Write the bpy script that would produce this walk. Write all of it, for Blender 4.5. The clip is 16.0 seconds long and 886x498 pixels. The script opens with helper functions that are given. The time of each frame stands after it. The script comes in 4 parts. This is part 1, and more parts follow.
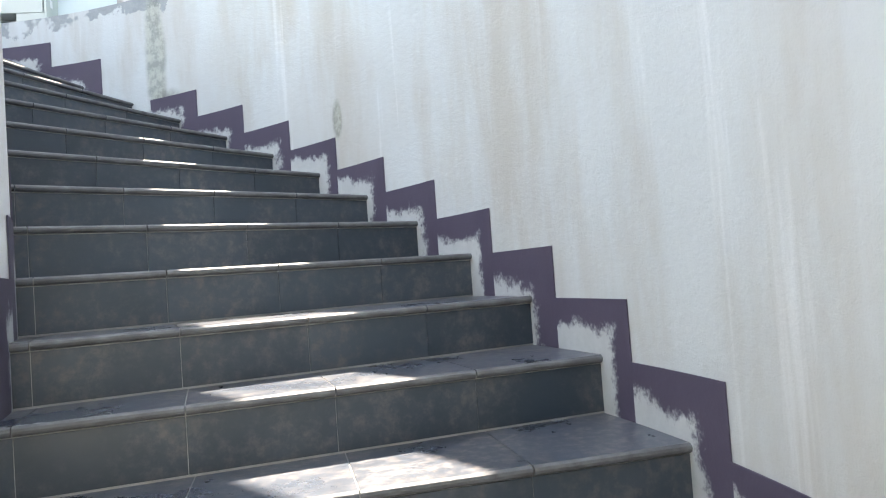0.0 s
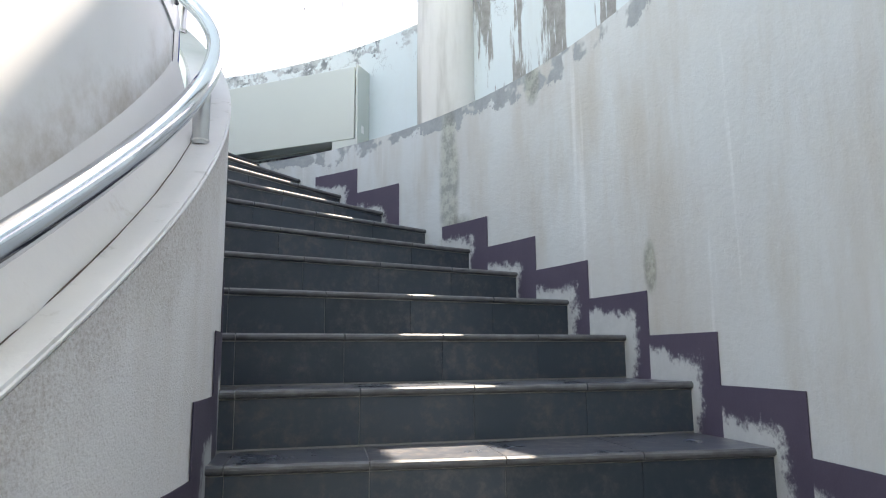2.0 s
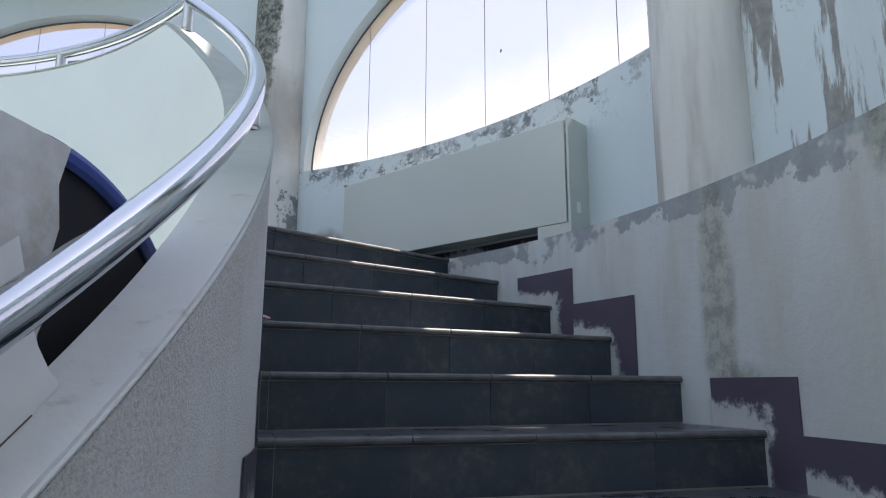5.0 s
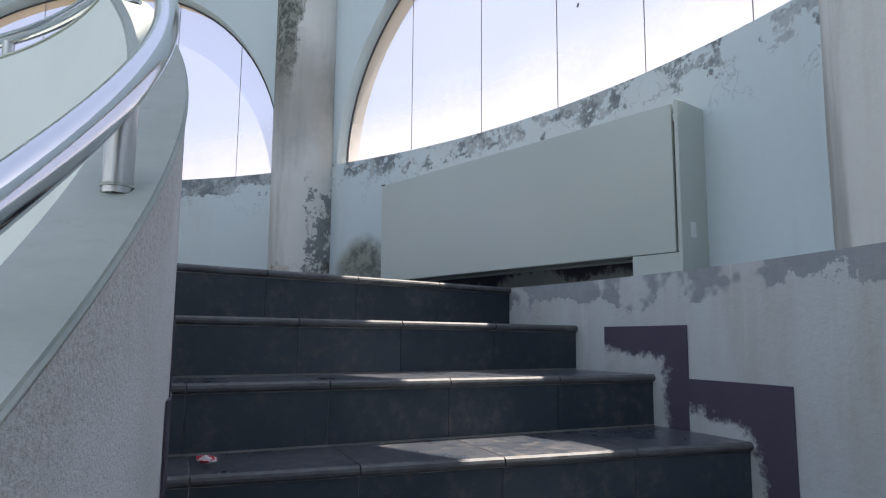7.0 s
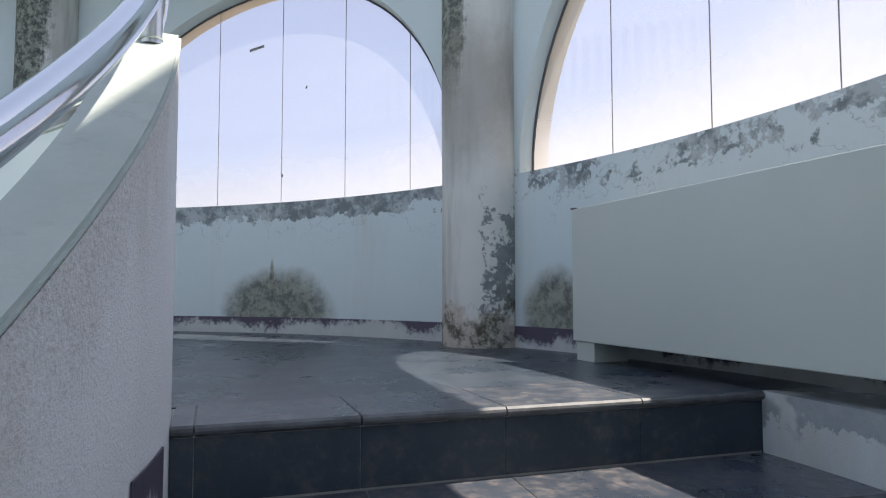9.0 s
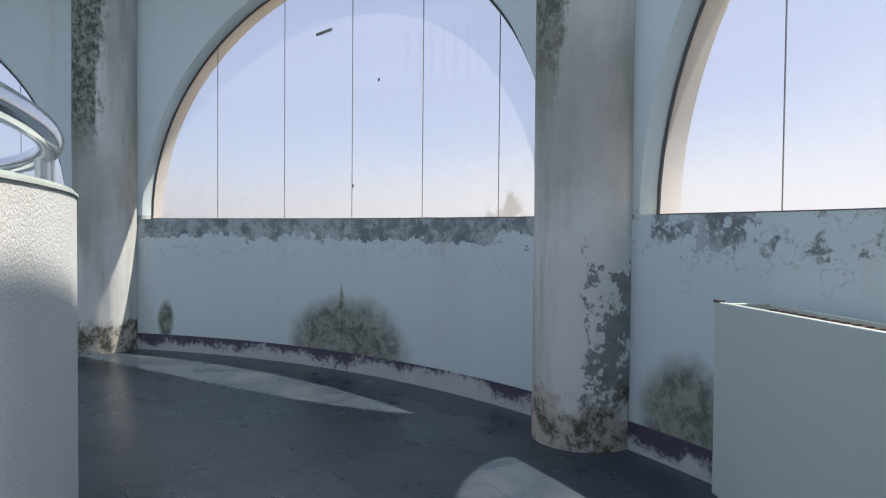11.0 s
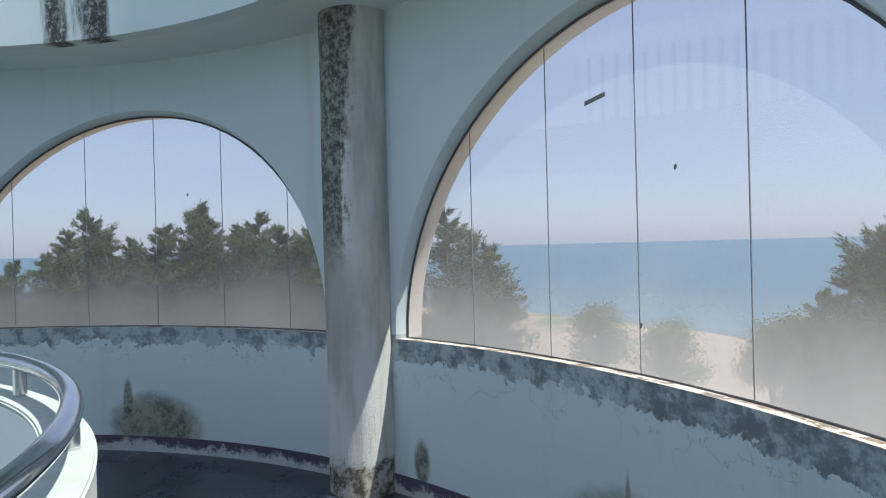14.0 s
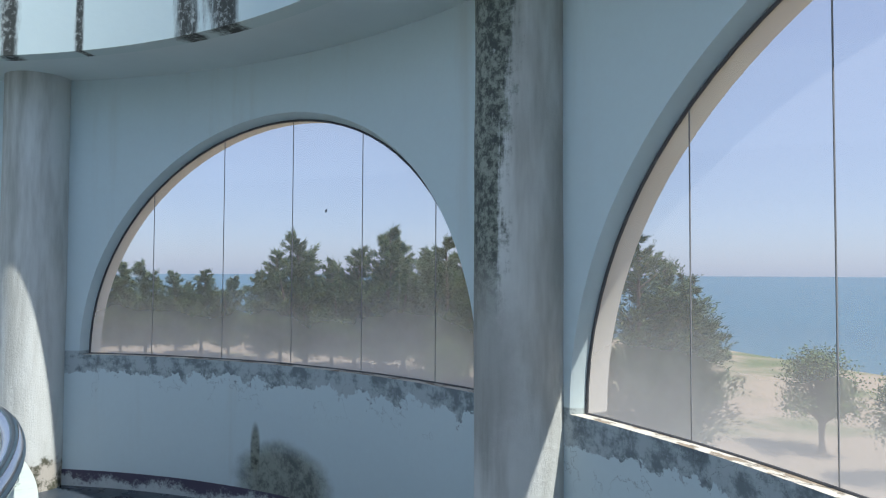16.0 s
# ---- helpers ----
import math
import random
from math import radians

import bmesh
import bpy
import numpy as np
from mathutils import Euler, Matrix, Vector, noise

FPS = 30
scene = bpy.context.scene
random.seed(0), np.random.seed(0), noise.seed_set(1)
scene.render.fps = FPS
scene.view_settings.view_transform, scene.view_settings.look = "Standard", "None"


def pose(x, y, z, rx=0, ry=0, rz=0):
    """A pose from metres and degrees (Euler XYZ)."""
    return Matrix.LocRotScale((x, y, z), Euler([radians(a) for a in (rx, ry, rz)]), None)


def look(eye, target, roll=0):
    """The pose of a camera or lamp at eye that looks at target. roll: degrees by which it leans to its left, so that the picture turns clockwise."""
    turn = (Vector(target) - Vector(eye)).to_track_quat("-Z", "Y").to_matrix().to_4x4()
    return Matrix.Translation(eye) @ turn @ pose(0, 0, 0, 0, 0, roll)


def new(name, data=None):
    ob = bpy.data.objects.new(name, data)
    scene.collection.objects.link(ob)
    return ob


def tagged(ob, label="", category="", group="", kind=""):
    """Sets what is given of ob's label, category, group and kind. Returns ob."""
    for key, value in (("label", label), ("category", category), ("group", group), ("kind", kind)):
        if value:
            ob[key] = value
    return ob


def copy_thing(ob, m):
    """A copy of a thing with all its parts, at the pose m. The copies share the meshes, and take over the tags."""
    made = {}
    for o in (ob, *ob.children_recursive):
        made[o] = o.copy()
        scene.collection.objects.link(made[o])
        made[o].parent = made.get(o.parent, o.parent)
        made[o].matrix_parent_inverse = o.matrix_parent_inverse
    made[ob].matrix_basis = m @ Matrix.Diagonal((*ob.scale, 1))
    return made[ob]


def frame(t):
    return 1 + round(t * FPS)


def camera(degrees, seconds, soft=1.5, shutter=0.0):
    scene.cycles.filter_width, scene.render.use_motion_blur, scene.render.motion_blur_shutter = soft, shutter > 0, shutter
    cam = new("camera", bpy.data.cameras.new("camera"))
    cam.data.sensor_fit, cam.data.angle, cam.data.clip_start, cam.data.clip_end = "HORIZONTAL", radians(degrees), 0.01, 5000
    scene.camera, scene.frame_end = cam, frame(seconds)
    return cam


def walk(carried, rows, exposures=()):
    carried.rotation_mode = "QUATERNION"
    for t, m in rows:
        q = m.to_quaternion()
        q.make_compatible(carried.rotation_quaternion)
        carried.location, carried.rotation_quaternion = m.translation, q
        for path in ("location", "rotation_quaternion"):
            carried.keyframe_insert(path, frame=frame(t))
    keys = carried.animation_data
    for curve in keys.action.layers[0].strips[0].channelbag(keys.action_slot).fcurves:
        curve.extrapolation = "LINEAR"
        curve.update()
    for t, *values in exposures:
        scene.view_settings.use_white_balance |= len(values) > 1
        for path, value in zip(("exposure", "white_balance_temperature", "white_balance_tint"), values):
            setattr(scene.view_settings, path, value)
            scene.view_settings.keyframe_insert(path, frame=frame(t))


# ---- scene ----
# ---- camera: the origin is the axis of the round building ----
cam = camera(66.07, 16.0, soft=1.15)
ROWS = [
    (0.0, 3.5390, -1.0600, 1.6850, 92.100, 4.080, -4.600),
    (0.5, 3.6330, -0.7511, 1.8582, 96.089, -2.132, 10.048),
    (1.0, 3.5639, -0.5481, 1.9821, 98.978, -0.695, 18.653),
    (1.5, 3.5704, -0.3740, 2.1176, 97.218, -0.697, 18.838),
    (2.0, 3.5646, -0.1327, 2.2385, 98.925, 0.448, 22.006),
    (2.5, 3.4592, 0.1266, 2.3889, 100.900, 1.449, 26.458),
    (3.0, 3.3541, 0.3432, 2.5503, 100.833, 1.299, 27.625),
    (3.5, 3.2673, 0.5822, 2.6844, 101.089, 1.338, 34.545),
    (4.0, 3.2007, 0.7739, 2.7895, 103.201, -0.512, 38.331),
    (6.5, 2.6282, 1.8588, 3.4321, 98.250, 1.329, 49.905),
    (7.0, 2.4394, 1.9712, 3.5557, 97.687, -0.450, 49.877),
    (7.5, 2.2712, 2.1735, 3.6642, 95.327, 0.997, 53.998),
    (8.0, 2.1120, 2.3545, 3.8129, 95.014, 0.605, 60.697),
    (8.5, 1.9279, 2.5186, 3.9821, 94.738, 1.127, 61.464),
    (9.0, 1.7741, 2.6873, 4.1221, 93.431, 0.075, 69.773),
    (11.5, 0.7436, 3.2024, 4.7711, 88.254, -0.263, 83.534),
    (12.0, 0.4883, 3.2996, 4.8390, 89.656, -0.763, 89.079),
    (12.5, 0.2885, 3.3821, 4.9894, 90.992, -0.515, 90.205),
    (13.0, 0.1053, 3.4111, 5.0854, 90.110, -1.337, 100.994),
    (13.5, -0.0998, 3.4047, 5.2114, 90.780, 1.133, 110.317),
    (14.0, -0.3641, 3.3892, 5.3186, 89.702, 1.499, 107.799),
    (14.5, -0.6211, 3.3227, 5.3936, 90.843, 0.292, 112.818),
    (15.0, -0.8482, 3.2458, 5.3987, 89.592, 0.031, 120.614),
    (15.5, -1.1600, 3.1300, 5.3900, 92.060, -0.570, 119.370),
    (16.0, -1.4787, 2.9962, 5.3555, 92.055, -0.264, 123.445),
]
EXPOSURES = [(0, 2.86, 6900, 10), (0.7, 2.74, 7300, 11), (1.5, 2.4, 7200, 11), (2.5, 1.94, 6950, 11), (4.0, 1.33, 6450, 11), (7.5, 0.98, 6450, 11), (9.0, 0.88, 6400, 10), (12.0, 0.5, 6080, 7), (14.0, 0.43, 5850, 4), (16.0, 0.49, 5680, 3)]
walk(cam, [(t, pose(*p)) for t, *p in ROWS], EXPOSURES)

# ---- measures ----
RS, RI, RW, RG, RO = 4.337, 2.647, 4.611, 4.680, 4.80     # stair wall, inner parapet, window wall, glass, outside face
RISE, Z0, TH0, DTH = 0.186, 1.58, 20.124, 5.681          # riser, height and bearing of step 0, turn per step
TOP = Z0 + 12 * RISE                                    # landing
SILL, ARCH, FLARE = 4.756, 1.612, 0.036                                # window sill, arch radius
RING, RINGZ, RINGT = 4.0, 6.77, 8.12                   # gallery edge, wall head
BAYS = [-6.5, 41.3, 88.91, 136.14, 184.6, 232.8, 281.0]
COLUMNS = [17.5, 65.6, 112.6, 159.8, 209.2, 257.0]
SUN_AZ, SUN_EL = 86.0, 61.5


def rad(a):
    return math.radians(a)


def par_z(a):
    """Height of the inner parapet at bearing a."""
    return min(2.882 + 0.0327 * (a - 33.3), 4.775)


# ---- world and sun ----
world = bpy.data.worlds.new("World")
scene.world = world
world.use_nodes = True
wn = world.node_tree
sky = wn.nodes.new("ShaderNodeTexSky")
sky.sky_type = "NISHITA"
sky.sun_disc = False
sky.sun_elevation = rad(SUN_EL)
sky.sun_rotation = rad(90 - SUN_AZ)
sky.air_density, sky.dust_density, sky.ozone_density = 1.0, 0.9, 1.6
wn.nodes["Background"].inputs["Strength"].default_value = 0.15
haze = wn.nodes.new("ShaderNodeMix")
haze.data_type = "RGBA"
haze.inputs[0].default_value = 0.66
haze.inputs[7].default_value = (3.05, 3.25, 4.05, 1.0)   # even lavender sea haze
wn.links.new(sky.outputs["Color"], haze.inputs[6])
wn.links.new(haze.outputs[2], wn.nodes["Background"].inputs["Color"])
sun = new("sun", bpy.data.lights.new("sun", "SUN"))
sun.data.energy, sun.data.angle, sun.data.color = 5.0, rad(0.6), (1.0, 0.89, 0.77)
sun.matrix_world = look((20 * math.cos(rad(SUN_AZ)) * math.cos(rad(SUN_EL)), 20 * math.sin(rad(SUN_AZ)) * math.cos(rad(SUN_EL)), 20 * math.sin(rad(SUN_EL))), (0, 0, 0))


# ---- materials ----
class Mat:
    """A small builder of node materials in building coordinates (along the arc, radius, height)."""

    def __init__(self, name, rough=0.6, metal=0.0, spec=0.5):
        self.m = bpy.data.materials.new(name)
        self.m.use_nodes = True
        self.t = self.m.node_tree
        self.b = self.t.nodes["Principled BSDF"]
        self.b.inputs["Roughness"].default_value = rough
        self.b.inputs["Metallic"].default_value = metal
        self.b.inputs["Specular IOR Level"].default_value = spec
        self._cyl = None

    def n(self, kind, **kw):
        node = self.t.nodes.new(kind)
        for k, val in kw.items():
            if k == "operation":
                node.operation = val
            elif k == "data_type":
                node.data_type = val
        return node

    def link(self, a, b):
        self.t.links.new(a, b)

    def put(self, sock, val):
        if isinstance(val, bpy.types.NodeSocket):
            self.link(val, sock)
        else:
            sock.default_value = val

    def math(self, op, a, b=0.0, clamp=False):
        node = self.n("ShaderNodeMath", operation=op)
        node.use_clamp = clamp
        self.put(node.inputs[0], a)
        self.put(node.inputs[1], b)
        return node.outputs[0]

    def pos(self):
        return self.n("ShaderNodeNewGeometry").outputs["Position"]

    def cyl(self):
        """Vector (arc length at 4.5 m, radius, height); the seam lies at bearing 300."""
        if self._cyl is None:
            sep = self.n("ShaderNodeSeparateXYZ")
            self.link(self.pos(), sep.inputs[0])
            x, y, z = sep.outputs
            c, s = math.cos(rad(-120)), math.sin(rad(-120))
            xr = self.math("ADD", self.math("MULTIPLY", x, c), self.math("MULTIPLY", y, -s))
            yr = self.math("ADD", self.math("MULTIPLY", x, s), self.math("MULTIPLY", y, c))
            a = self.math("ARCTAN2", yr, xr)
            deg = self.math("ADD", self.math("MULTIPLY", a, 180 / math.pi), 120.0)
            r = self.math("SQRT", self.math("ADD", self.math("MULTIPLY", x, x), self.math("MULTIPLY", y, y)))
            com = self.n("ShaderNodeCombineXYZ")
            self.put(com.inputs[0], self.math("MULTIPLY", a, 4.5))
            self.put(com.inputs[1], r)
            self.put(com.inputs[2], z)
            self._cyl = (com.outputs[0], deg, r, z)
        return self._cyl

    def noise(self, vec, scale, detail=5.0, rough=0.6, stretch=None, shift=(0, 0, 0), dist=0.0):
        mp = self.n("ShaderNodeMapping")
        self.link(vec, mp.inputs["Vector"])
        mp.inputs["Location"].default_value = shift
        mp.inputs["Scale"].default_value = stretch or (1, 1, 1)
        nz = self.n("ShaderNodeTexNoise")
        self.link(mp.outputs[0], nz.inputs["Vector"])
        nz.inputs["Scale"].default_value = scale
        nz.inputs["Detail"].default_value = detail
        nz.inputs["Roughness"].default_value = rough
        nz.inputs["Distortion"].default_value = dist
        return nz.outputs["Fac"]

    def step(self, val, a, b):
        """0 below a, 1 above b (or the other way round)."""
        node = self.n("ShaderNodeMapRange")
        node.interpolation_type = "SMOOTHSTEP"
        self.put(node.inputs["Value"], val)
        lo, hi, o0, o1 = (a, b, 0.0, 1.0) if a < b else (b, a, 1.0, 0.0)
        node.inputs["From Min"].default_value, node.inputs["From Max"].default_value = lo, hi
        node.inputs["To Min"].default_value, node.inputs["To Max"].default_value = o0, o1
        return node.outputs["Result"]

    def mix(self, fac, a, b):
        node = self.n("ShaderNodeMix", data_type="RGBA")
        self.put(node.inputs[0], fac)
        for sock, val in ((node.inputs[6], a), (node.inputs[7], b)):
            if isinstance(val, tuple):
                sock.default_value = (*val, 1.0)
            else:
                self.link(val, sock)
        return node.outputs[2]

    def mul(self, *vals):
        out = vals[0]
        for val in vals[1:]:
            out = self.math("MULTIPLY", out, val)
        return out

    def blob(self, a, z, wa, wz):
        """A soft round spot at bearing a and height z, of half sizes in degrees and metres: 1 inside, 0 outside, torn at the rim."""
        vec, deg, r, zz = self.cyl()
        da = self.math("DIVIDE", self.math("SUBTRACT", deg, a), wa)
        dz = self.math("DIVIDE", self.math("SUBTRACT", zz, z), wz)
        d = self.math("ADD", self.math("MULTIPLY", da, da), self.math("MULTIPLY", dz, dz))
        d = self.math("ADD", d, self.math("MULTIPLY", self.math("SUBTRACT", self.noise(vec, 5.0, 6.0, 0.7), 0.5), 1.1))
        return d

    def base(self, col):
        if isinstance(col, tuple):
            self.b.inputs["Base Color"].default_value = (*col, 1.0)
        else:
            self.link(col, self.b.inputs["Base Color"])

    def bump(self, height, strength=0.3, dist=0.01):
        node = self.n("ShaderNodeBump")
        node.inputs["Strength"].default_value = strength
        node.inputs["Distance"].default_value = dist
        self.link(height, node.inputs["Height"])
        self.link(node.outputs[0], self.b.inputs["Normal"])


def simple(name, col, rough=0.5, metal=0.0, var=0.15, scale=8.0, bump=0.1):
    k = Mat(name, rough, metal)
    p = k.pos()
    f = k.noise(p, scale, 6.0)
    dark = tuple(c * (1 - var) for c in col)
    lite = tuple(min(1.0, c * (1 + var)) for c in col)
    k.base(k.mix(f, dark, lite))
    if bump:
        k.bump(k.noise(p, scale * 12), bump, 0.004)
    return k.m


def plaster_wall():
    """Chalky white plaster with peeled bands under the sills, damp mould and dark runs."""
    k = Mat("painted plaster", 0.75, 0.0, 0.25)
    vec, deg, r, z = k.cyl()
    col = k.mix(k.noise(vec, 1.3, 5.0), (0.57, 0.67, 0.69), (0.66, 0.75, 0.76))
    fine = k.noise(vec, 30.0, 6.0, 0.7)
    col = k.mix(k.math("MULTIPLY", fine, 0.30), col, (0.52, 0.55, 0.55))
    # soft vertical washes
    run = k.noise(vec, 3.2, 4.0, 0.6, (1, 1, 0.10))
    col = k.mix(k.math("MULTIPLY", k.step(run, 0.55, 0.75), 0.3), col, (0.45, 0.44, 0.38))
    # peeled band below the sill
    edge = k.math("ADD", z, k.math("MULTIPLY", k.math("SUBTRACT", k.noise(vec, 5.2, 9.0, 0.68), 0.5), 0.42))
    full = k.math("MULTIPLY", k.math("SUBTRACT", k.step(deg, 112.0, 118.0), 0.3), 0.14)
    band = k.mul(k.step(edge, SILL - 0.128, SILL - 0.118), k.step(z, SILL + 0.03, SILL + 0.02))
    grey = k.mix(k.step(k.noise(vec, 9.0, 6.0, 0.7), 0.42, 0.60), (0.44, 0.49, 0.50), (0.19, 0.22, 0.23))
    col = k.mix(k.mul(band, k.step(k.math("ADD", full, k.noise(vec, 2.6, 8.0, 0.68, None, (3, 0, 0))), 0.40, 0.43), k.step(k.math("ADD", full, k.noise(vec, 13.0, 7.0, 0.7)), 0.40, 0.45)), col, grey)
    # cracks hanging from the peeled band
    ck = k.math("ABSOLUTE", k.math("SUBTRACT", k.noise(vec, 2.3, 9.0, 0.6, None, (11, 0, 2)), 0.5))
    col = k.mix(k.mul(k.step(ck, 0.003, 0.001), k.step(z, SILL - 0.36, SILL - 0.2), k.step(z, SILL + 0.01, SILL), 0.45), col, (0.10, 0.11, 0.11))
    # mould at the feet of the wall
    for a, zc, wa, wz in ((134.8, 3.98, 5.6, 0.27), (135.5, 4.20, 0.22, 0.14), (183.6, 4.0, 4.6, 0.24), (186.6, 4.2, 0.5, 0.16), (154.2, 4.03, 0.8, 0.13), (106.3, 3.98, 2.6, 0.24)):
        d = k.blob(a, zc, wa, wz)
        damp = k.mix(k.step(k.noise(vec, 14.0, 7.0, 0.75), 0.40, 0.62), (0.27, 0.28, 0.22), (0.07, 0.075, 0.06))
        col = k.mix(k.math("MULTIPLY", k.step(d, 1.55, 0.45), 0.88), col, damp)
    # dark torn runs on the pier beside the stair
    pier = k.mul(k.step(deg, 44.0, 47.0), k.step(deg, 63.4, 62.6), k.step(z, SILL + 0.01, SILL - 0.01))
    streak = k.noise(vec, 4.4, 9.0, 0.66, (1, 1, 0.13), (4.1, 0, 0))
    col = k.mix(k.mul(pier, k.step(streak, 0.515, 0.55)), col, k.mix(k.noise(vec, 20.0, 6.0, 0.75), (0.10, 0.10, 0.09), (0.45, 0.46, 0.44)))
    k.base(col)
    k.bump(fine, 0.25, 0.004)
    return k.m


def stair_wall_mat():
    k = Mat("weathered stair wall plaster", 0.8, 0.0, 0.2)
    vec, deg, r, z = k.cyl()
    col = k.mix(k.noise(vec, 1.1, 5.0), (0.51, 0.565, 0.575), (0.62, 0.665, 0.665))
    run = k.noise(vec, 1.9, 5.0, 0.62, (1, 1, 0.22), (7, 0, 0))
    col = k.mix(k.math("MULTIPLY", k.step(run, 0.45, 0.70), 0.72), col, (0.42, 0.40, 0.34))
    cloud = k.noise(vec, 0.8, 5.0, 0.6, (1, 1, 0.5), (1, 0, 3))
    col = k.mix(k.math("MULTIPLY", k.step(cloud, 0.45, 0.68), 0.45), col, (0.46, 0.44, 0.39))
    narrow = k.noise(vec, 7.0, 4.0, 0.6, (1, 1, 0.06), (2, 0, 0))
    col = k.mix(k.math("MULTIPLY", k.step(narrow, 0.62, 0.72), 0.28), col, (0.86, 0.90, 0.91))
    fine = k.noise(vec, 40.0, 6.0, 0.7)
    col = k.mix(k.math("MULTIPLY", fine, 0.28), col, (0.45, 0.47, 0.47))
    # peeled rim along the top of the wall
    rim = k.math("ADD", z, k.math("MULTIPLY", k.math("SUBTRACT", k.noise(vec, 5.0, 7.0, 0.7), 0.5), 0.5))
    col = k.mix(k.mul(k.step(rim, TOP - 0.10, TOP - 0.09), k.step(k.noise(vec, 2.4, 4.0, 0.6, None, (5, 0, 0)), 0.43, 0.47)), col, k.mix(k.noise(vec, 12.0, 6.0, 0.7), (0.20, 0.23, 0.24), (0.42, 0.45, 0.46)))
    # damp runs, greenish with black edges
    for a, zc, wa, wz in ((62.4, 3.35, 1.3, 0.6), (61.0, 2.95, 2.6, 0.16), (40.2, 2.60, 0.6, 0.12), (51.8, 3.75, 1.0, 0.15)):
        d = k.blob(a, zc, wa, wz)
        damp = k.mix(k.step(k.noise(vec, 11.0, 7.0, 0.75), 0.40, 0.62), (0.40, 0.42, 0.34), (0.13, 0.14, 0.11))
        col = k.mix(k.math("MULTIPLY", k.step(d, 1.3, 0.3), 0.6), col, damp)
    k.base(col)
    k.bump(k.math("ADD", fine, k.noise(vec, 9.0, 5.0)), 0.5, 0.006)
    return k.m


def column_mat():
    k = Mat("stained column plaster", 0.75, 0.0, 0.25)
    vec, deg, r, z = k.cyl()
    col = k.mix(k.noise(vec, 2.2, 5.0), (0.58, 0.59, 0.56), (0.74, 0.75, 0.72))
    fine = k.noise(vec, 34.0, 6.0, 0.7)
    wash = k.noise(vec, 2.6, 5.0, 0.62, (1.6, 1, 0.2), (4, 0, 0))
    col = k.mix(k.math("MULTIPLY", k.step(wash, 0.42, 0.68), 0.7), col, (0.27, 0.265, 0.23))
    # black lichen running down from above
    drop = k.noise(vec, 4.5, 7.0, 0.7, (1.5, 1, 0.13), (9, 0, 0))
    crust = k.mix(k.step(k.noise(vec, 22.0, 7.0, 0.8), 0.42, 0.60), (0.07, 0.08, 0.072), (0.29, 0.31, 0.26))
    rel = k.math("SUBTRACT", k.math("MODULO", k.math("SUBTRACT", deg, 17.4 - 23.8), 47.6), 23.8)
    side = k.math("ADD", k.math("MULTIPLY", rel, 0.17), k.math("MULTIPLY", k.math("SUBTRACT", z, 5.6), 0.12))
    crusty = k.step(k.math("ADD", k.math("ADD", drop, side), k.math("MULTIPLY", k.math("SUBTRACT", k.noise(vec, 14.0, 7.0, 0.8), 0.5), 0.55)), 0.20, 0.36)
    col = k.mix(k.mul(k.step(deg, 190.0, 188.0), crusty, k.step(z, 5.0, 5.5)), col, crust)
    # smoky wash half way up
    for a, zc in ((112.0, 5.2), (160.5, 4.95)):
        col = k.mix(k.math("MULTIPLY", k.step(k.blob(a, zc, 3.4, 0.5), 1.3, 0.0), 0.55), col, (0.20, 0.19, 0.16))
    # peeled strip down the other side
    peel = k.math("ADD", rel, k.math("MULTIPLY", k.math("SUBTRACT", k.noise(vec, 6.0, 8.0, 0.7), 0.5), 2.0))
    col = k.mix(k.mul(k.step(deg, 141.0, 140.0), k.step(peel, -1.95, -2.1), k.step(k.noise(vec, 7.0, 8.0, 0.7, None, (1, 2, 3)), 0.47, 0.50), k.step(z, 4.75, 4.55), k.step(deg, 90.0, 95.0)), col, k.mix(k.noise(vec, 16.0, 6.0, 0.75), (0.12, 0.13, 0.13), (0.34, 0.37, 0.37)))
    # rotten foot
    lo = k.math("ADD", z, k.math("MULTIPLY", k.math("SUBTRACT", k.noise(vec, 5.0, 6.0, 0.7), 0.5), 0.55))
    foot = k.mix(k.step(k.noise(vec, 9.0, 7.0, 0.75), 0.42, 0.58), (0.10, 0.10, 0.07), (0.52, 0.48, 0.42))
    col = k.mix(k.mul(k.step(lo, TOP + 0.24, TOP + 0.17), k.step(deg, 90.0, 95.0)), col, foot)
    k.base(col)
    k.bump(k.math("ADD", fine, k.math("MULTIPLY", drop, 2.0)), 0.45, 0.008)
    return k.m


def fascia_mat():
    k = Mat("gallery plaster with drip stains", 0.7, 0.0, 0.3)
    vec, deg, r, z = k.cyl()
    col = k.mix(k.noise(vec, 1.6, 5.0), (0.55, 0.65, 0.65), (0.64, 0.73, 0.72))
    for a, wa in ((187.0, 1.7), (182.5, 2.1), (206.5, 1.2), (211.5, 0.9), (199.0, 0.6)):
        vec2 = k.noise(vec, 7.0, 6.0, 0.7, (1, 1, 0.2))
        d = k.math("ADD", k.math("ABSOLUTE", k.math("DIVIDE", k.math("SUBTRACT", deg, a), wa)), k.math("MULTIPLY", k.math("SUBTRACT", vec2, 0.5), 2.2))
        col = k.mix(k.step(d, 1.0, 0.35), col, k.mix(k.step(k.noise(vec, 26.0, 6.0, 0.8), 0.48, 0.66), (0.05, 0.055, 0.05), (0.36, 0.39, 0.37)))
    k.base(col)
    k.bump(k.noise(vec, 30.0, 6.0), 0.2, 0.004)
    return k.m


